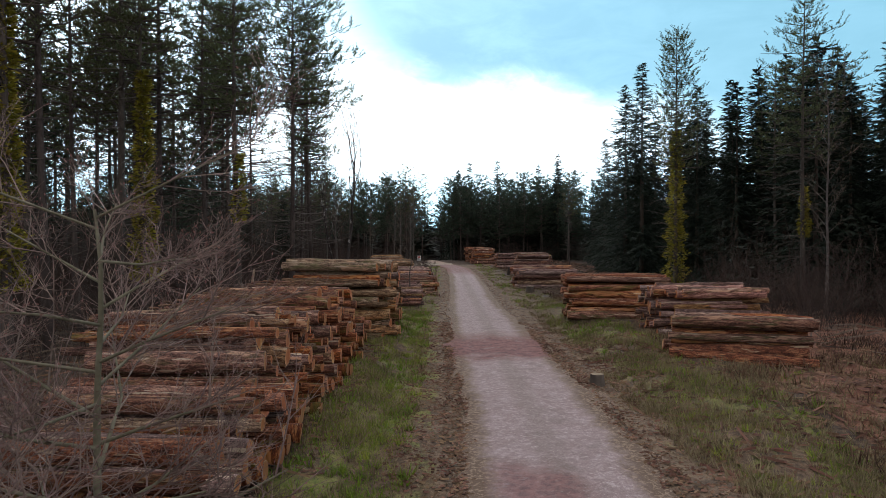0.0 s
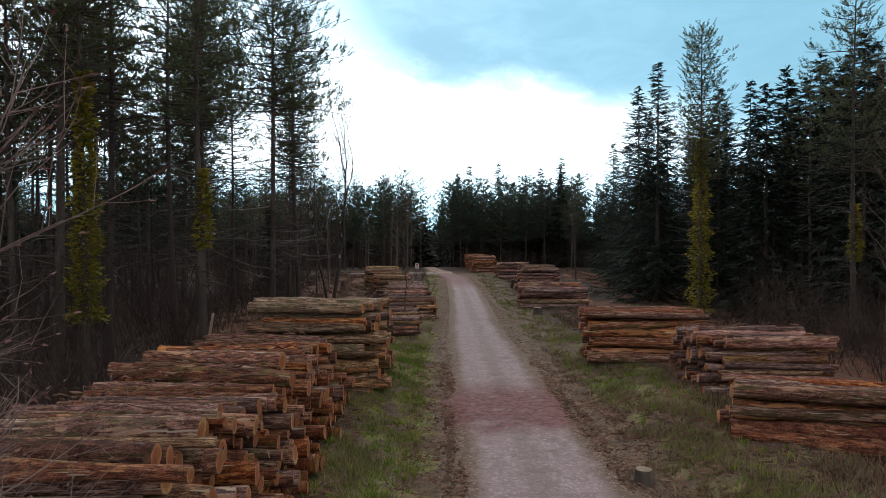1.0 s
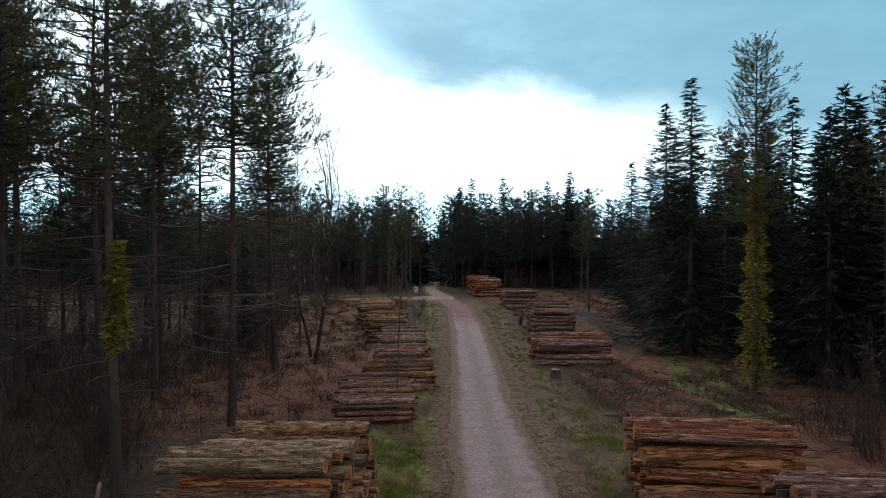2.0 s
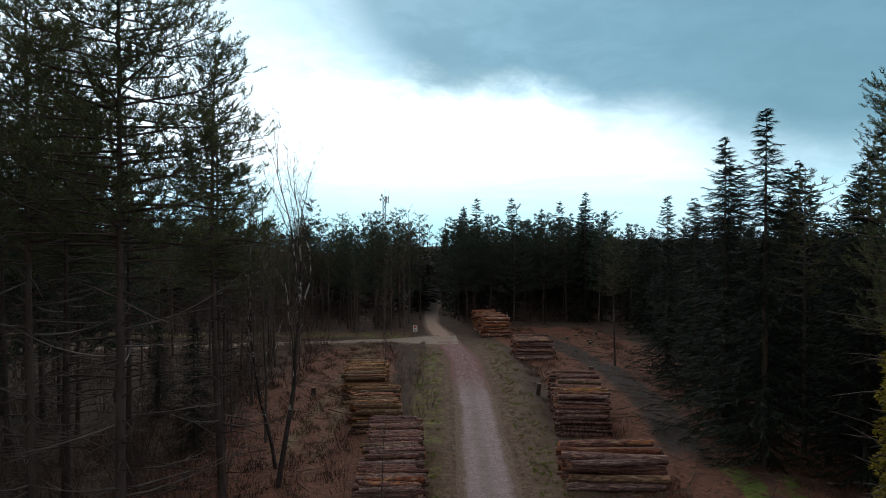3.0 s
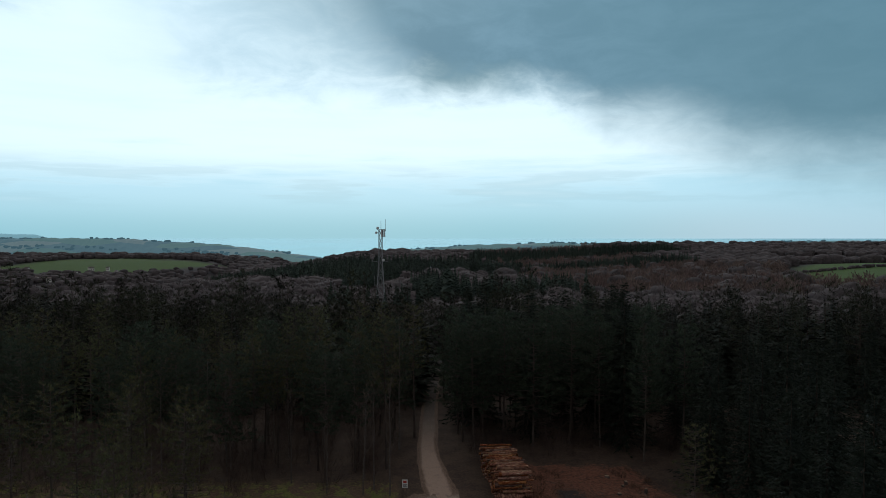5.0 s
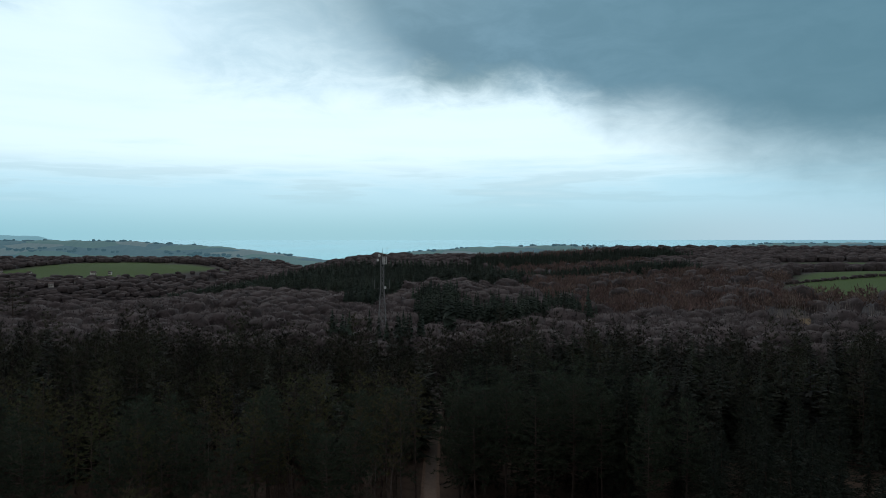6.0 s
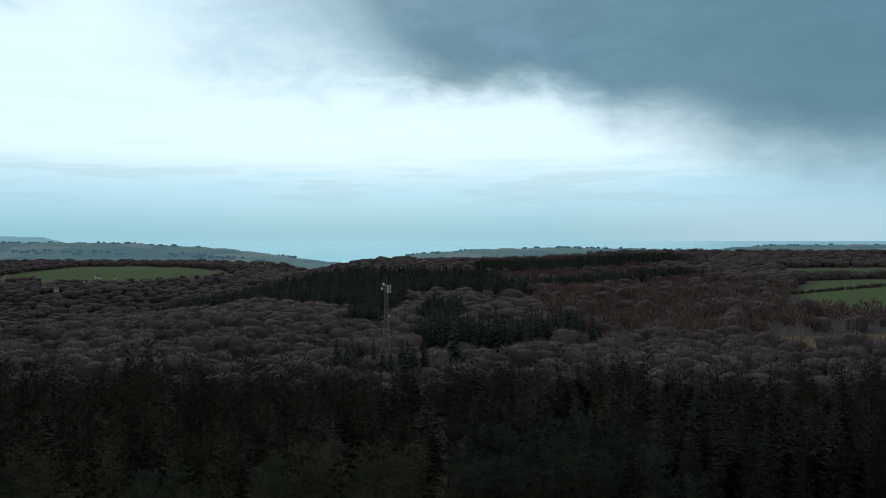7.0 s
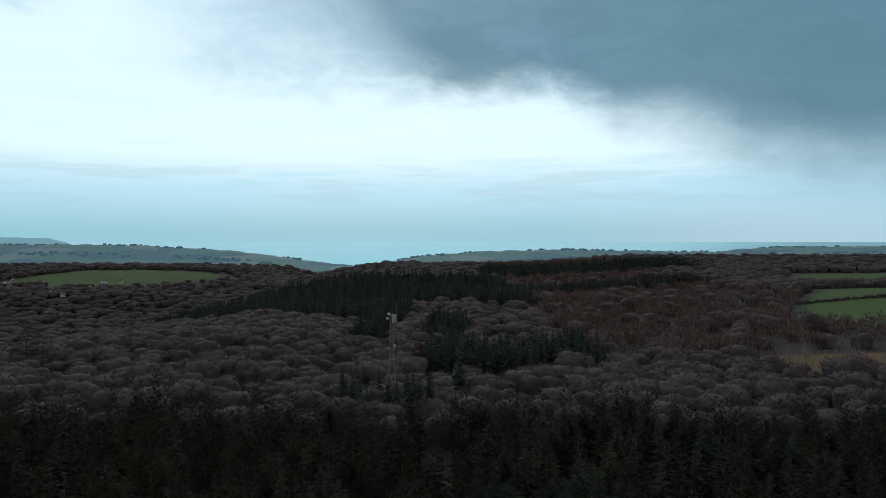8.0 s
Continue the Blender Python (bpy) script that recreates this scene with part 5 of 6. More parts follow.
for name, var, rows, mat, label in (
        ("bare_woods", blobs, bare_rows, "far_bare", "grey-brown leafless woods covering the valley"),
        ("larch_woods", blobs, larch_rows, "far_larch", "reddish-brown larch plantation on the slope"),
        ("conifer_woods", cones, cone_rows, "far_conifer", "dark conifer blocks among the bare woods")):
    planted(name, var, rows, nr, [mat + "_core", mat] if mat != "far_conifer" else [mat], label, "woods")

# pale stems at the edge of the larches
rows = [(nr.uniform(95, 200), nr.uniform(340, 400), 0, 1, 1, 0) for _ in range(120)]
stem = Geo()
for q in range(3):
    stem.blade((q * 0.4, 0, 0), (0.11 * (q - 1), 0.05 * q, 1), (11.5, 8.5, 10.0)[q], 0.27, (1, 0.3 * q, 0))
rows = [(x, y, float(land(x, y)), 1, nr.uniform(0.8, 1.15), 0) for x, y, *_ in rows]
planted("pale_birch_stems", [stem.arrays()], rows, nr, ["far_pale"], "pale birch stems along the edge of the larches", "birch stems")


# ---- bare scrub in the wood ----
def shrub(seed, h, n, wide=0.55):
    rs = random.Random(seed)
    g = Geo()
    for _ in range(n):
        a = rs.uniform(0, 6.28)
        d = Vector((math.cos(a) * rs.uniform(0.1, wide), math.sin(a) * rs.uniform(0.1, wide), 1)).normalized()
        l = h * rs.uniform(0.45, 1.0)
        p = Vector((rs.uniform(-0.5, 0.5), rs.uniform(-0.5, 0.5), 0))
        g.blade(p, d, l, 0.024, rand_dir(rs))
        for _ in range(10):
            q = p + d * l * rs.uniform(0.25, 0.9)
            e = d + rand_dir(rs) * 0.7
            ln = l * rs.uniform(0.12, 0.35)
            g.blade(q, e, ln, 0.015, rand_dir(rs))
    return g.arrays()


shrubs = [shrub(300 + i, 3.2 + 0.7 * i, 17) for i in range(4)]
rows = []
for x0, x1, y0, y1, count in ((-56, -10.5, 22, 60, 420), (-60, -13, 60, 100, 260), (-70, -7, 110, 150, 420), (21, 46, 24, 60, 150), (14.5, 21, 27, 40, 46), (3, 40, 121, 135, 90)):
    for _ in range(count):
        x, y = nr.uniform(x0, x1), nr.uniform(y0, y1)
        rows.append((x, y, float(land(x, y)) - 0.1, nr.uniform(0.9, 1.5), nr.uniform(0.6, 1.25), nr.randint(4)))
for _ in range(46):
    x, y = nr.uniform(-7, -1.2), nr.uniform(40, 100)
    rows.append((x, y, float(land(x, y)) - 0.1, 0.8, nr.uniform(0.3, 0.8), nr.randint(4)))
planted("bare_scrub", shrubs, rows, nr, ["scrub"], "dark brown leafless undergrowth between the trunks", "scrub")


# ---- hazel bush beside the near stack ----
def bush(x, y, seed, h, label):
    """Leafless sapling: a trunk, spreading limbs and many fine twigs with buds."""
    rs = random.Random(seed)
    t, c, u = Geo(), Geo(), Geo()
    axis = [Vector((0.05 * math.sin(i * 1.3), 0.05 * math.cos(i * 1.7), h * 0.72 * i / 8 - 0.15)) for i in range(9)]
    t.tube(axis, [0.062 - 0.0055 * i for i in range(9)], 8)

    def grow(p, d, l, r, depth):
        mid = p + d * l * 0.5 + rand_dir(rs) * l * 0.06
        q = p + d * l + Vector((0, 0, 0.05 * l)) + rand_dir(rs) * l * 0.06
        (t if depth == 0 else c).tube([p, mid, q], [r, r * 0.72, r * 0.35], 5 if depth == 0 else 3)
        if depth < 3:
            for k in range((8, 6, 4)[depth]):
                f = rs.uniform(0.25, 1.0)
                s = p.lerp(mid, f * 2) if f < 0.5 else mid.lerp(q, f * 2 - 1)
                e = (d + rand_dir(rs, 0.05) * 0.9).normalized()
                grow(s, e, l * rs.uniform(0.35, 0.62), r * (0.5, 0.5, 0.6)[depth], depth + 1)
        else:
            u.blade(q, d, 0.035, 0.022, rand_dir(rs))
    for i in range(22):
        f = 0.14 + 0.86 * (i + rs.random()) / 22
        k = min(int(f * 8), 7)
        a = i * 2.4 + rs.uniform(-0.4, 0.4)
        d = Vector((math.cos(a), math.sin(a), rs.uniform(-0.1, 0.55))).normalized()
        grow(axis[k].lerp(axis[k + 1], f * 8 - k), d, rs.uniform(1.5, 2.7) * (1.1 - 0.35 * f), 0.027 * (1.2 - 0.6 * f), 0)
    ob = tagged(new("hazel_bush"), label, "bush")
    ob.location = (x, y, float(land(x, y)))
    part("trunk", t.mesh("trunk", ["bush_bark"], True), ob)
    tagged(part("crown", c.mesh("crown", ["twig_pale"]), ob, "fine pale twigs"), kind="stuff")
    tagged(part("bud_tip", u.mesh("bud_tip", ["bud"]), ob, "small reddish buds"), kind="stuff")
    return ob


MAT["bush_bark"] = material("bush_bark", [(0.13, 0.115, 0.075), (0.21, 0.185, 0.13)], 9.0, 0.9, 0.4, rand=0)
MAT["twig_pale"] = material("pale_twigs", [(0.165, 0.110, 0.097), (0.265, 0.185, 0.160)], 4.0, 0.85, 0, rand=0.35, island=True)
MAT["bud"] = material("buds", [(0.17, 0.08, 0.07), (0.24, 0.13, 0.11)], 4.0, 0.8, 0, rand=0.3, island=True)
bush(-3.75, 7.4, 11, 6.6, "leafless hazel sapling with spreading twigs before the logs")
bush(-5.3, 5.9, 12, 4.2, "leafless brushwood bush with reddish buds")


# ---- telecom mast ----
def mast(x, y):
    ob = tagged(new("telecom_mast"), "grey lattice telecom mast with antennas above the trees", "mast")
    z0, top = float(land(x, y)), 27.0
    ob.location = (x, y, z0)
    hgt = top - z0

    def half(z):
        return max(0.5, 1.9 - 1.4 * z / (hgt * 0.72))
    corners = [(-1, -1), (1, -1), (1, 1), (-1, 1)]
    levels = [hgt * i / 14 for i in range(15)]
    for cx, cy in corners:
        g = Geo()
        g.tube([(cx * half(z), cy * half(z), z) for z in levels], [0.11] * 15, 6)
        part("leg", g.mesh("leg", ["steel"]), ob)
    for k in range(4):
        a, b = corners[k], corners[(k + 1) % 4]
        g = Geo()
        for i in range(14):
            z, w = levels[i], levels[i + 1]
            p, q = half(z), half(w)
            g.tube([(a[0] * p, a[1] * p, z), (b[0] * q, b[1] * q, w)], [0.055, 0.055], 4)
            g.tube([(b[0] * p, b[1] * p, z), (a[0] * q, a[1] * q, w)], [0.055, 0.055], 4)
            g.tube([(a[0] * q, a[1] * q, w), (b[0] * q, b[1] * q, w)], [0.045, 0.045], 4)
        part("bracing", g.mesh("bracing", ["steel"]), ob)
    g = Geo()
    g.box((-1.1, -1.1, hgt - 0.12), (1.1, 1.1, hgt))
    part("platform", g.mesh("platform", ["steel"]), ob)
    for ax, ay in ((0.9, -0.9), (1.35, -0.3), (0.4, -1.2)):
        g = Geo()
        g.box((ax - 0.17, ay - 0.1, hgt - 2.3), (ax + 0.17, ay + 0.1, hgt + 0.1))
        part("panel_antenna", g.mesh("panel_antenna", ["antenna"]), ob, "white panel antenna")
    for ax, ay, az_ in ((-0.8, -0.9, hgt + 0.45), (-1.25, -0.6, hgt - 1.0), (1.0, -1.0, hgt - 9.5)):
        g = Geo()
        g.tube([(ax, ay - 0.28, az_), (ax, ay - 0.22, az_), (ax, ay, az_), (ax, ay + 0.3, az_)], [0.3, 0.42, 0.42, 0.2], 12, caps=True)
        part("dish_antenna", g.mesh("dish_antenna", ["antenna"]), ob, "white drum antenna")
    for ax, ay, a0, a1 in ((1.5, 0.4, hgt - 0.5, hgt + 3.2), (0.1, 0.2, hgt, hgt + 2.6), (-2.4, 0, hgt - 10.0, hgt - 7.2), (2.3, 0, hgt - 10.0, hgt - 7.2), (-2.0, 0.2, hgt - 17.5, hgt - 14.2)):
        g = Geo()
        g.tube([(ax, ay, a0), (ax, ay, a1)], [0.05, 0.04], 5)
        if abs(ax) > 1.4:
            g.tube([(ax, ay, a0 + 0.05), (0.4 * ax, ay, a0 + 0.05)], [0.05, 0.05], 4)
        part("whip_antenna", g.mesh("whip_antenna", ["steel"]), ob)
    return ob


mast(-20.9, 257.5)


# ---- junction sign, stumps, short post ----
def sign(x, y):
    ob = tagged(new("warning_sign"), "small white sign with a dark panel on a post", "sign")
    ob.location = (x, y, float(land(x, y)))
    g = Geo()
    g.tube([(0, 0, -0.3), (0, 0, 1.25)], [0.05, 0.05], 8, caps=True)
    part("post", g.mesh("post", ["stump_wood"], False), ob)
    g = Geo()
    g.box((-0.28, -0.075, 0.45), (0.28, -0.05, 1.25))
    board = part("board", g.mesh("board", ["white_paint"]), ob, "white board")
    g = Geo()
    g.box((-0.17, -0.085, 0.92), (0.17, -0.077, 1.14))
    part("panel", g.mesh("panel", ["red_paint"]), board, "dark red panel")
    for k in range(3):
        g = Geo()
        g.box((-0.18, -0.083, 0.55 + 0.1 * k), (0.18, -0.077, 0.59 + 0.1 * k))
        part("text_bar", g.mesh("text_bar", ["window_glass"]), board)
    return ob


sign(-3.9, 111.3)


def stump(x, y, r, h, seed, label, tilt=0):
    rs = random.Random(seed)
    g = Geo()
    n = 14
    for z, k in ((-0.1, 1.25), (0.04, 1.12), (h * 0.5, 1.0), (h - 0.02, 0.97), (h, 0.92)):
        g.v += [(r * k * math.cos(6.2832 * i / n) * rs.uniform(0.95, 1.06), r * k * math.sin(6.2832 * i / n) * rs.uniform(0.95, 1.06), z) for i in range(n)]
    for j in range(4):
        for i in range(n):
            a, b = j * n + i, j * n + (i + 1) % n
            g.f += [(a, b, b + n), (a, b + n, a + n)]
            g.m += [0, 0]
    t = Geo()
    t.v = g.v[-n:] + [(0, 0, h + 0.005)]
    t.f = [(n, i, (i + 1) % n) for i in range(n)]
    t.m = [0] * n
    ob = tagged(new("tree_stump"), label, "stump", "cut stumps")
    ob.matrix_world = pose(x, y, float(land(x, y) + bumps(np.array(x), np.array(y))), tilt, 0, 30 * seed)
    part("bole", g.mesh("bole", ["pine_bark"], True), ob)
    part("sawn_top", t.mesh("sawn_top", ["stump_wood"]), ob, "pale sawn face")
    return ob


def stake(x, y, h, label, tilt=-3):
    """A pole driven in to hold the end of a stack."""
    ob = tagged(new("stake"), label, "stake")
    ob.matrix_world = pose(x, y, float(land(x, y)), 2, tilt, 0)
    g = Geo()
    g.tube([(0, 0, -0.3), (0.01, 0, h * 0.5), (0, 0.01, h - 0.05), (0, 0.01, h)], [0.055, 0.05, 0.045, 0.02], 8, caps=True)
    part("pole", g.mesh("pole", ["stump_wood"], False), ob)
    return ob


stake(-0.36, 49.3, 1.8, "upright wooden stake holding the thick logs")
stake(-7.95, 26.7, 3.1, "leaning pale pole behind the long stack", 11)


stump(4.49, 19.8, 0.20, 0.30, 1, "sawn-off tree stump on the verge of the track")
stump(6.7, 52.4, 0.3, 0.45, 2, "dark old stump in rough grass")
stump(7.4, 77.2, 0.17, 1.0, 3, "short upright sawn bole with pale face", 8)
stump(-10.5, 77.0, 0.2, 0.7, 4, "low stump in the cleared ground")
for k in range(16):
    stump(nr.uniform(12.5, 20), nr.uniform(40, 118), nr.uniform(0.14, 0.24), nr.uniform(0.15, 0.35), 5 + k, "low sawn stump in the felled clearing")


# ---- houses in the valley ----
def house(x, y, w, d, h, turn, label, kind=0):
    ob = tagged(new("house"), label, "house", "houses in the valley")
    ob.matrix_world = pose(x, y, float(land(x, y)), 0, 0, turn)
    g = Geo()
    g.box((-w / 2, -d / 2, -0.5), (w / 2, d / 2, h))
    for s in (-1, 1):
        n = len(g.v)
        g.v += [(s * w / 2, -d / 2, h), (s * w / 2, d / 2, h), (s * w / 2, 0, h + d * 0.42)]
        g.f.append((n, n + 1, n + 2) if s > 0 else (n + 1, n, n + 2))
        g.m.append(0)
    part("wall", g.mesh("wall", ["render_wall"]), ob)
    g = Geo()
    for s in (-1, 1):
        n = len(g.v)
        e = d / 2 + 0.4
        g.v += [(-w / 2 - 0.4, s * e, h - 0.25), (w / 2 + 0.4, s * e, h - 0.25), (w / 2 + 0.4, 0, h + d * 0.42 + 0.15), (-w / 2 - 0.4, 0, h + d * 0.42 + 0.15)]
        g.f += [(n, n + 1, n + 2), (n, n + 2, n + 3)]
        g.m += [0, 0]
    part("roof", g.mesh("roof", ["slate"]), ob)
    for k in range(3):
        g = Geo()
        cx = -w / 2 + w * (k + 0.5) / 3
        g.box((cx - 0.6, -d / 2 - 0.06, h * 0.35), (cx + 0.6, -d / 2 - 0.02, h * 0.75))
        part("window", g.mesh("window", ["window_glass"]), ob)
    return ob


house(-31.5, 519.0, 8, 6, 6.2, 15, "brick and white house among conifers")
house(-392, 640.0, 9, 7, 6, 35, "white gabled house at the wood's edge")
for k in range(44):
    yy = nr.uniform(1215, 1420)
    house(-nr.uniform(0.46, 0.78) * yy, yy, nr.uniform(6, 10), nr.uniform(5, 7), nr.uniform(4.5, 6.5), nr.uniform(-50, 50), "small pale house in the valley village")


# ---- far hills round the bay (distance) ----
def far_hill(name, label, mat, y0, crest, seed, depth=260, foot=-110.0):
    """A long rounded ridge: crest heights by x, with a wooded, uneven skyline."""
    rs = np.random.RandomState(seed)
    xs = np.linspace(crest[0][0], crest[-1][0], 260)
    top = np.interp(xs, [c[0] for c in crest], [c[1] for c in crest])
    top = top + 3.5 * np.abs(np.sin(xs / 37 + seed)) * np.abs(np.sin(xs / 91)) + rs.uniform(-1.3, 1.3, len(xs)) * smooth(top, foot + 20, foot + 60)
    prof = [(0.0, 0.0), (0.35, 0.42), (0.65, 0.75), (0.88, 0.95), (1.0, 1.0), (1.15, 0.9), (1.6, 0.0)]
    V = np.stack([np.c_[xs, np.full(len(xs), y0 + depth * p) + 20 * np.sin(xs / 200), foot + (top - foot) * q] for p, q in prof], 1)
    k = len(prof)
    idx = np.arange(len(xs) * k).reshape(len(xs), k)
    a, b, c, d = idx[:-1, :-1].ravel(), idx[1:, :-1].ravel(), idx[1:, 1:].ravel(), idx[:-1, 1:].ravel()
    f = np.concatenate([np.c_[a, b, c], np.c_[a, c, d]])
    return tagged(new(name, mesh_of(name, V.reshape(-1, 3), f, np.zeros(len(f), int), [mat], False)), label, "hills", kind="structure")


def hedged_fields(g, nt, v, c):
    cell = nt.nodes.new("ShaderNodeTexVoronoi")
    g.put(cell.inputs["Vector"], g.scaled(v, (0.006, 0.009, 0.05)))
    cell.inputs["Scale"].default_value = 1.0
    hue = g.split(cell.outputs["Color"])
    c = g.mix(g.step(hue[0], 0.45, 0.5), c, (0.09, 0.13, 0.075))
    return g.mix(g.step(hue[1], 0.75, 0.8), c, (0.17, 0.165, 0.13))


# distance haze put into the colour: bluish tones plus a faint bluish emission
MAT["hill_near"] = material("haze_painted_hill", [(0.06, 0.085, 0.085), (0.085, 0.115, 0.11)], 0.02, 0.95, 0, rand=0, coords="World", extra=hedged_fields, glow=(0.045, 0.095, 0.12))
MAT["hill_far"] = material("haze_painted_far_hill", [(0.10, 0.15, 0.17), (0.12, 0.17, 0.19)], 0.012, 0.95, 0, rand=0, coords="World", glow=(0.13, 0.27, 0.32))
far_hill("backdrop_1", "green and wooded headland beyond the village, mist painted in", "hill_near", 2500, [(-2600, 12), (-1900, 14), (-1500, 15), (-1300, 12), (-1100, 0), (-900, -12), (-640, -45), (-420, -70), (-300, -110)], 1)
far_hill("backdrop_2", "wooded hill on the other side of the bay, mist painted in", "hill_near", 2450, [(-520, -110), (-400, -72), (-150, -30), (80, -12), (400, -4), (800, -10), (1400, -16), (2000, -18), (2600, -16)], 2)
far_hill("backdrop_3", "headland on the horizon, made faint by painted haze", "hill_far", 4300, [(-4200, 40), (-3050, 38), (-2760, 34), (-2640, 8), (-2500, -40)], 3)
far_hill("backdrop_4", "wooded ridge on the horizon, made faint by painted haze", "hill_near", 3000, [(900, -60), (1300, -14), (1500, -2), (2100, 2), (3200, 0)], 4)


hill_rows = []
for y0, crest, lines, count in ((2500, ((-2600, 12), (-1500, 15), (-1300, 12), (-1100, 0), (-900, -12), (-640, -45)), (0.35, 0.62, 1.0), 520), (2450, ((-400, -72), (-150, -30), (80, -12), (400, -4), (800, -10), (1400, -16), (2000, -18)), (0.5, 1.0), 420), (3000, ((1300, -14), (1500, -2), (2100, 2), (3000, 0)), (1.0,), 120)):
    for k in range(count):
        x = nr.uniform(crest[0][0], crest[-1][0])
        p = lines[nr.randint(len(lines))] + nr.uniform(-0.05, 0.05)
        top = float(np.interp(x, [c[0] for c in crest], [c[1] for c in crest]))
        q = float(np.interp(p, [0, 0.35, 0.65, 0.88, 1.0, 1.15], [0, 0.42, 0.75, 0.95, 1.0, 0.9]))
        if math.sin(x / 90 + 9 * p) + nr.uniform(-0.9, 0.9) > -0.2:
            hill_rows.append((x, y0 + 260 * p + 20 * math.sin(x / 200), -110 + (top + 110) * q - 4, nr.uniform(1.0, 2.4), nr.uniform(0.8, 1.7), k % 4))
# the trees carry the same painted haze, as blue-grey tone and emission
MAT["hill_wood"] = material("haze_painted_trees", [(0.040, 0.055, 0.055), (0.062, 0.080, 0.078)], 0.02, 0.95, 0, rand=0.3, tone=True, coords="World", glow=(0.035, 0.078, 0.10))
planted("hill_trees", [crown_blob(260 + i, 6.0 + i, 9.0, 0, 7, 4) for i in range(4)], hill_rows, nr, ["hill_wood", "hill_wood"], "hedgerow trees and woods on the far hills, mist painted in", "trees")


# ---- grass, straw and litter near the track ----
def blades(name, mat, label, zones, lo, hi, width):
    vs = []
    for x0, x1, y0, y1, count in zones:
        x, y = nr.uniform(x0, x1, count), nr.uniform(y0, y1, count)
        keep = np.sin(1.9 * x + 1.3 * np.sin(0.8 * y)) * np.sin(1.1 * y + x) + nr.uniform(-0.5, 0.6, count) > 0.25
        x, y = x[keep], y[keep]
        m = len(x)
        z = land(x, y) + bumps(x, y) - 0.02
        a, l, w = nr.uniform(0, 6.28, m), nr.uniform(lo, hi, m), nr.uniform(0.6, 1.3, m) * width
        tip = np.c_[x + nr.uniform(-0.6, 0.6, m) * l, y + nr.uniform(-0.6, 0.6, m) * l, z + l]
        vs.append(np.stack([np.c_[x - np.cos(a) * w, y - np.sin(a) * w, z], np.c_[x + np.cos(a) * w, y + np.sin(a) * w, z], tip], 1).reshape(-1, 3))
    v = np.concatenate(vs)
    f = np.arange(len(v)).reshape(-1, 3)
    return tagged(new(name, mesh_of(name, v, f, np.zeros(len(f), int), [mat])), label, "grass", kind="stuff")


blades("grass", "grass", "short bright green grass on the verges", ((8, 14, 9, 22, 1500), (-3.0, -0.8, 5, 40, 80000), (-2.6, -0.6, 40, 62, 9000), (5.2, 8.0, 8, 40, 46000), (5.2, 8.0, 40, 62, 8000)), 0.035, 0.13, 0.010)
blades("dead_grass", "straw", "tawny dead grass in the verges", ((7.5, 15, 8, 23, 5000), (-3.0, -0.6, 5, 62, 30000), (4.8, 8.6, 8, 50, 52000), (4.8, 8.6, 50, 92, 10000), (8, 14, 12, 22, 2500), (-20, -3.5, 108.5, 112, 6000)), 0.05, 0.20, 0.009)


blades("tussock", "straw", "coarse tawny tussocks in the rough verge", ((4.9, 9.5, 8, 27, 26000), (9.5, 15, 9, 22, 2200), (-3.1, -1.6, 6, 36, 9000)), 0.10, 0.28, 0.012)
blades("bracken", "bracken", "rough brown bracken and bramble in the clearings", ((7.5, 16, 8, 26, 12000), (7.5, 12.0, 41, 118, 22000), (17.4, 21, 41, 118, 16000), (12, 17.4, 41, 54, 7000), (-22, -5.5, 40, 104, 64000), (-40, -10, 10, 40, 12000)), 0.12, 0.45, 0.022)


def clumps(name, mat, label, zones, lo, hi, width):
    """Separate tufts, each a spray of arching blades from one root."""
    vs = []
    for x0, x1, y0, y1, count in zones:
        x, y = nr.uniform(x0, x1, count), nr.uniform(y0, y1, count)
        per, size = 16, nr.uniform(lo, hi, count)
        x, y, size = np.repeat(x, per), np.repeat(y, per), np.repeat(size, per)
        m = len(x)
        a, out, b = nr.uniform(0, 6.28, m), nr.uniform(0.15, 0.85, m), nr.uniform(0, 6.28, m)
        x, y = x + 0.22 * size * np.cos(a), y + 0.22 * size * np.sin(a)
        z, l, w = land(x, y) + bumps(x, y) - 0.03, size * nr.uniform(0.6, 1.0, m), width * nr.uniform(0.6, 1.3, m)
        tip = np.c_[x + out * l * np.cos(a), y + out * l * np.sin(a), z + l * (1.05 - 0.6 * out)]
        vs.append(np.stack([np.c_[x - np.cos(b) * w, y - np.sin(b) * w, z], np.c_[x + np.cos(b) * w, y + np.sin(b) * w, z], tip], 1).reshape(-1, 3))
    v = np.concatenate(vs)
    f = np.arange(len(v)).reshape(-1, 3)
    return tagged(new(name, mesh_of(name, v, f, np.zeros(len(f), int), [mat])), label, "grass", kind="stuff")


clumps("grass_tuft", "grass", "leafy green tufts along the verges", ((-3.0, -0.6, 5, 40, 700), (5.3, 8.2, 8, 36, 340), (8.0, 14, 9, 21, 40), (-2.6, -0.4, 40, 100, 260), (4.6, 7.0, 40, 104, 300)), 0.12, 0.34, 0.016)
clumps("tawny_tuft", "straw", "tawny dead tufts in the rough verge", ((-3.1, -0.7, 6, 40, 260), (4.9, 9.0, 8, 36, 620), (8.5, 16, 8, 22, 130), (4.6, 7.4, 40, 104, 420), (-9.5, -7, 54, 102, 200)), 0.14, 0.42, 0.014)


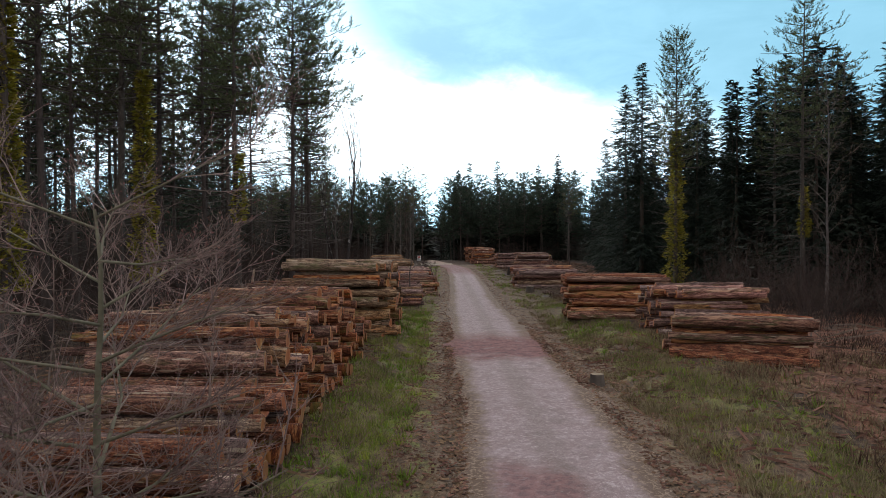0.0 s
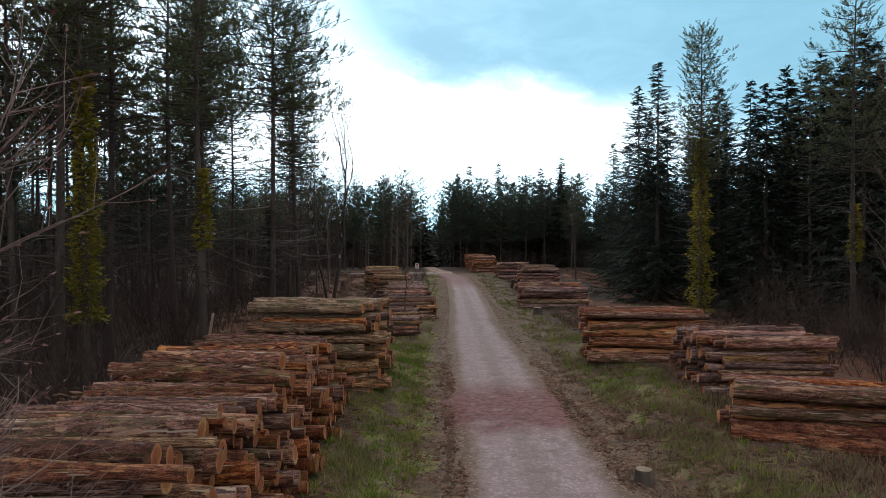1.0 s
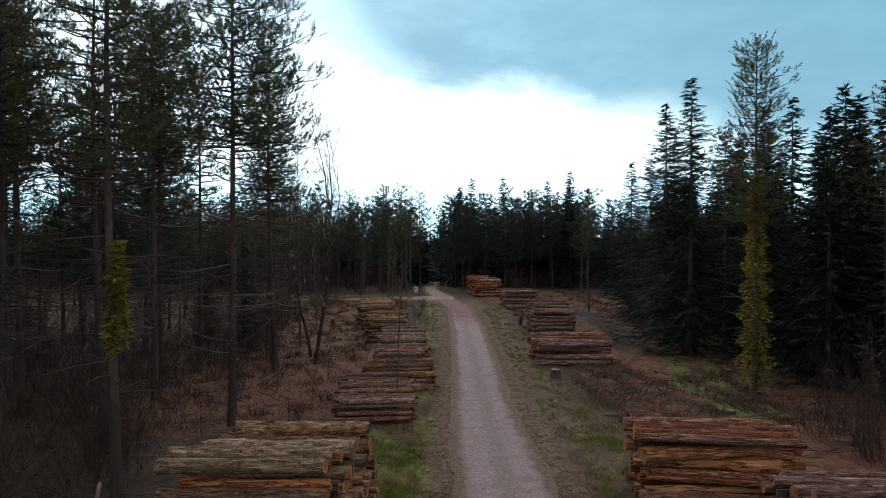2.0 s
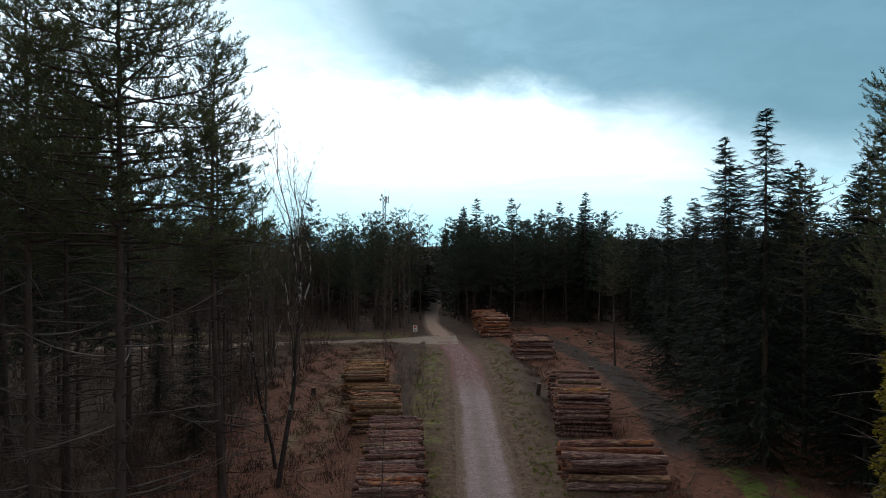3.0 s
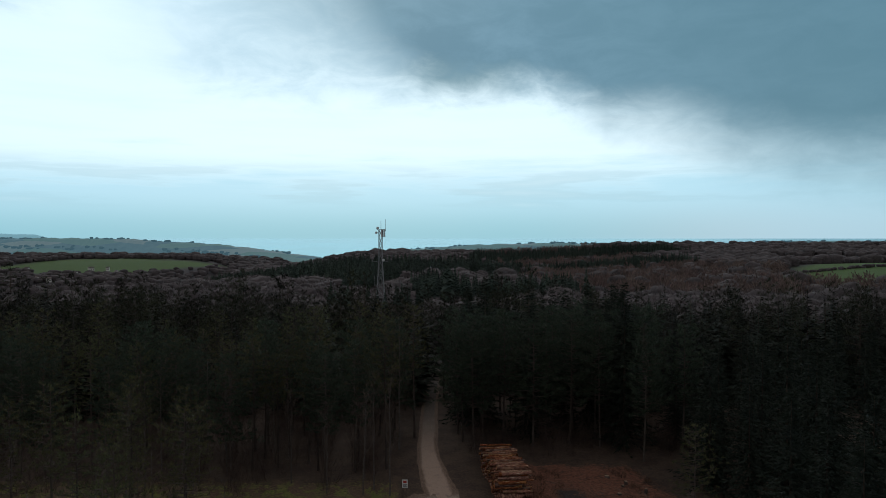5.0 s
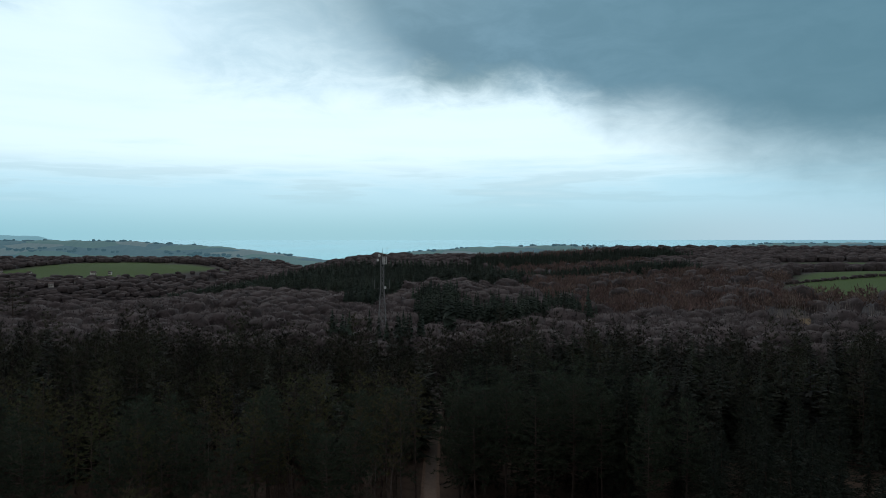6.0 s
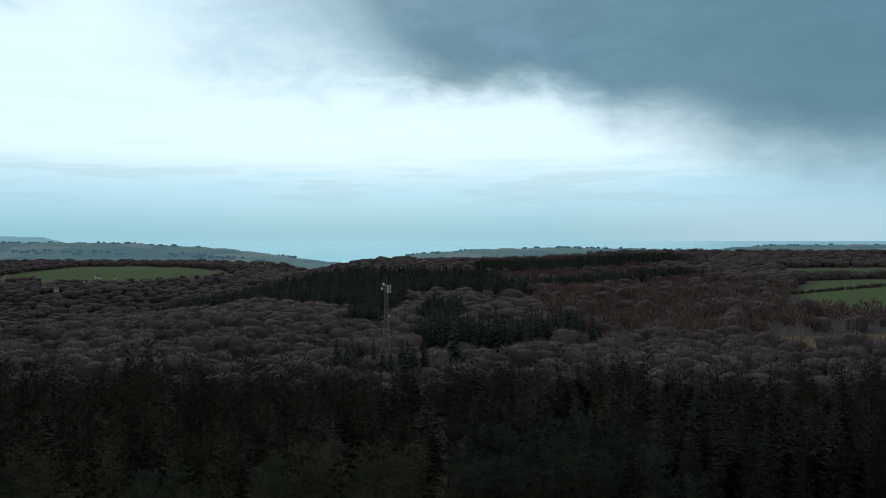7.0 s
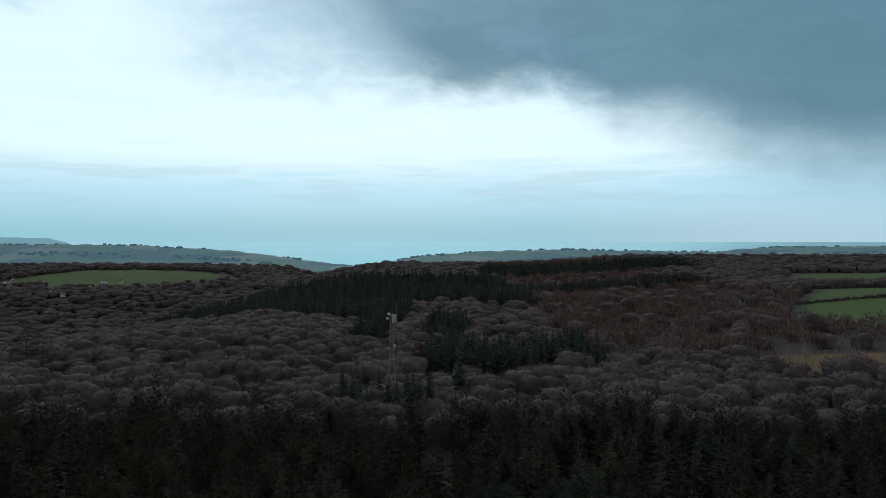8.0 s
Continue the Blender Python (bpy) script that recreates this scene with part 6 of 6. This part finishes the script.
def litter(name, label, zones, mat, lo, hi, flat):
    vs, fs, base = [], [], 0
    for x0, x1, y0, y1, count in zones:
        for _ in range(count):
            x, y = nr.uniform(x0, x1), nr.uniform(y0, y1)
            z = float(land(x, y) + bumps(np.array(x), np.array(y)))
            if abs(x - float(track_centre(y))) < 2.2:
                z += 0.03
            l, w, h, a = nr.uniform(lo, hi), nr.uniform(0.02, 0.07), nr.uniform(0.01, flat), nr.uniform(0, 6.28)
            c, s = math.cos(a), math.sin(a)
            t = nr.uniform(-0.1, 0.25) * l
            for sx_, sy_, sz_ in ((-1, -1, 0), (1, -1, 0), (1, 1, 0), (-1, 1, 0), (-0.9, 0, 1), (0.9, 0, 1)):
                px, py = sx_ * l / 2, sy_ * w / 2
                vs.append((x + px * c - py * s, y + px * s + py * c, z - 0.01 + sz_ * h + (t if sx_ > 0 else 0)))
            for q in ((0, 1, 5), (0, 5, 4), (2, 3, 4), (2, 4, 5), (1, 2, 5), (3, 0, 4)):
                fs.append(tuple(base + k for k in q))
            base += 6
    return tagged(new(name, mesh_of(name, np.array(vs), np.array(fs), np.zeros(len(fs), int), [mat])), label, "litter", kind="stuff")


litter("bark_litter", "loose bark, sticks and chips on the ground", ((4.8, 8.4, 8, 27, 1300), (8, 20, 10, 24, 4500), (8, 20, 40, 115, 3600), (-16, -8.6, 8, 30, 900), (-20, -6, 44, 104, 1400), (-3.4, -2.2, 8, 36, 700)), "litter", 0.08, 0.5, 0.05)
litter("needle_litter", "small bark chips and cones along the track edges", ((-1.1, 0.7, 5, 34, 5200), (3.7, 5.4, 5, 34, 5200), (-1.1, 0.6, 34, 100, 1500), (3.7, 5.4, 34, 100, 1500), (0.5, 3.9, 6, 34, 500)), "litter", 0.03, 0.14, 0.03)
litter("branch_waste", "long brushwood sticks left from felling", ((12.5, 20, 22, 112, 900), (8, 12.5, 41, 56, 300), (-20, -6.5, 12, 100, 900), (-12, -8.6, 9, 28, 60)), "twig", 0.7, 2.4, 0.05)


# ---- loose bark and sticks on the near stacks ----
def stack_waste(x0, x1, y0, y1, top, seed, count, label):
    """Strips of bark, broken sticks and twigs caught on a stack."""
    rs = random.Random(seed)
    g = Geo()
    for _ in range(count):
        x, y = rs.uniform(x0, x1), rs.uniform(y0, y1)
        z = top(y) + rs.uniform(-0.06, 0.08)
        a = rs.gauss(0, 0.45) + (math.pi if rs.random() < 0.5 else 0)
        l = rs.uniform(0.08, 0.38) if rs.random() < 0.93 else rs.uniform(0.5, 1.0)
        dirn = Vector((math.cos(a), math.sin(a), rs.uniform(-0.08, 0.16)))
        w = rs.uniform(0.01, 0.035)
        p = Vector((x, y, z))
        g.tube([p, p + dirn * l * 0.5 + Vector((0, 0, rs.uniform(-0.03, 0.05))), p + dirn * l], [w * 0.5, w, w * 0.4], 4)
    return tagged(new("bark_waste", g.mesh("bark_waste", ["litter"])), label, "litter", kind="stuff")


stack_waste(-6.6, -4.0, 11.0, 25.6, lambda y: min(2.68, (y - 9.2) / 2.5 + 0.4), 1, 330, "loose bark strips and sticks on the long stack")
stack_waste(-5.7, -2.5, 27.6, 32.0, lambda y: 2.98, 2, 150, "loose bark strips and sticks on the high stack")
stack_waste(8.0, 11.0, 21.0, 22.2, lambda y: 1.66, 3, 30, "loose bark strips on the thick red-brown logs")
stack_waste(9.2, 13.0, 26.4, 30.0, lambda y: 2.3, 4, 30, "thin sticks on the grey logs")
stack_waste(6.4, 10.6, 32.0, 33.8, lambda y: 2.45, 5, 30, "bark strips on the square stack")
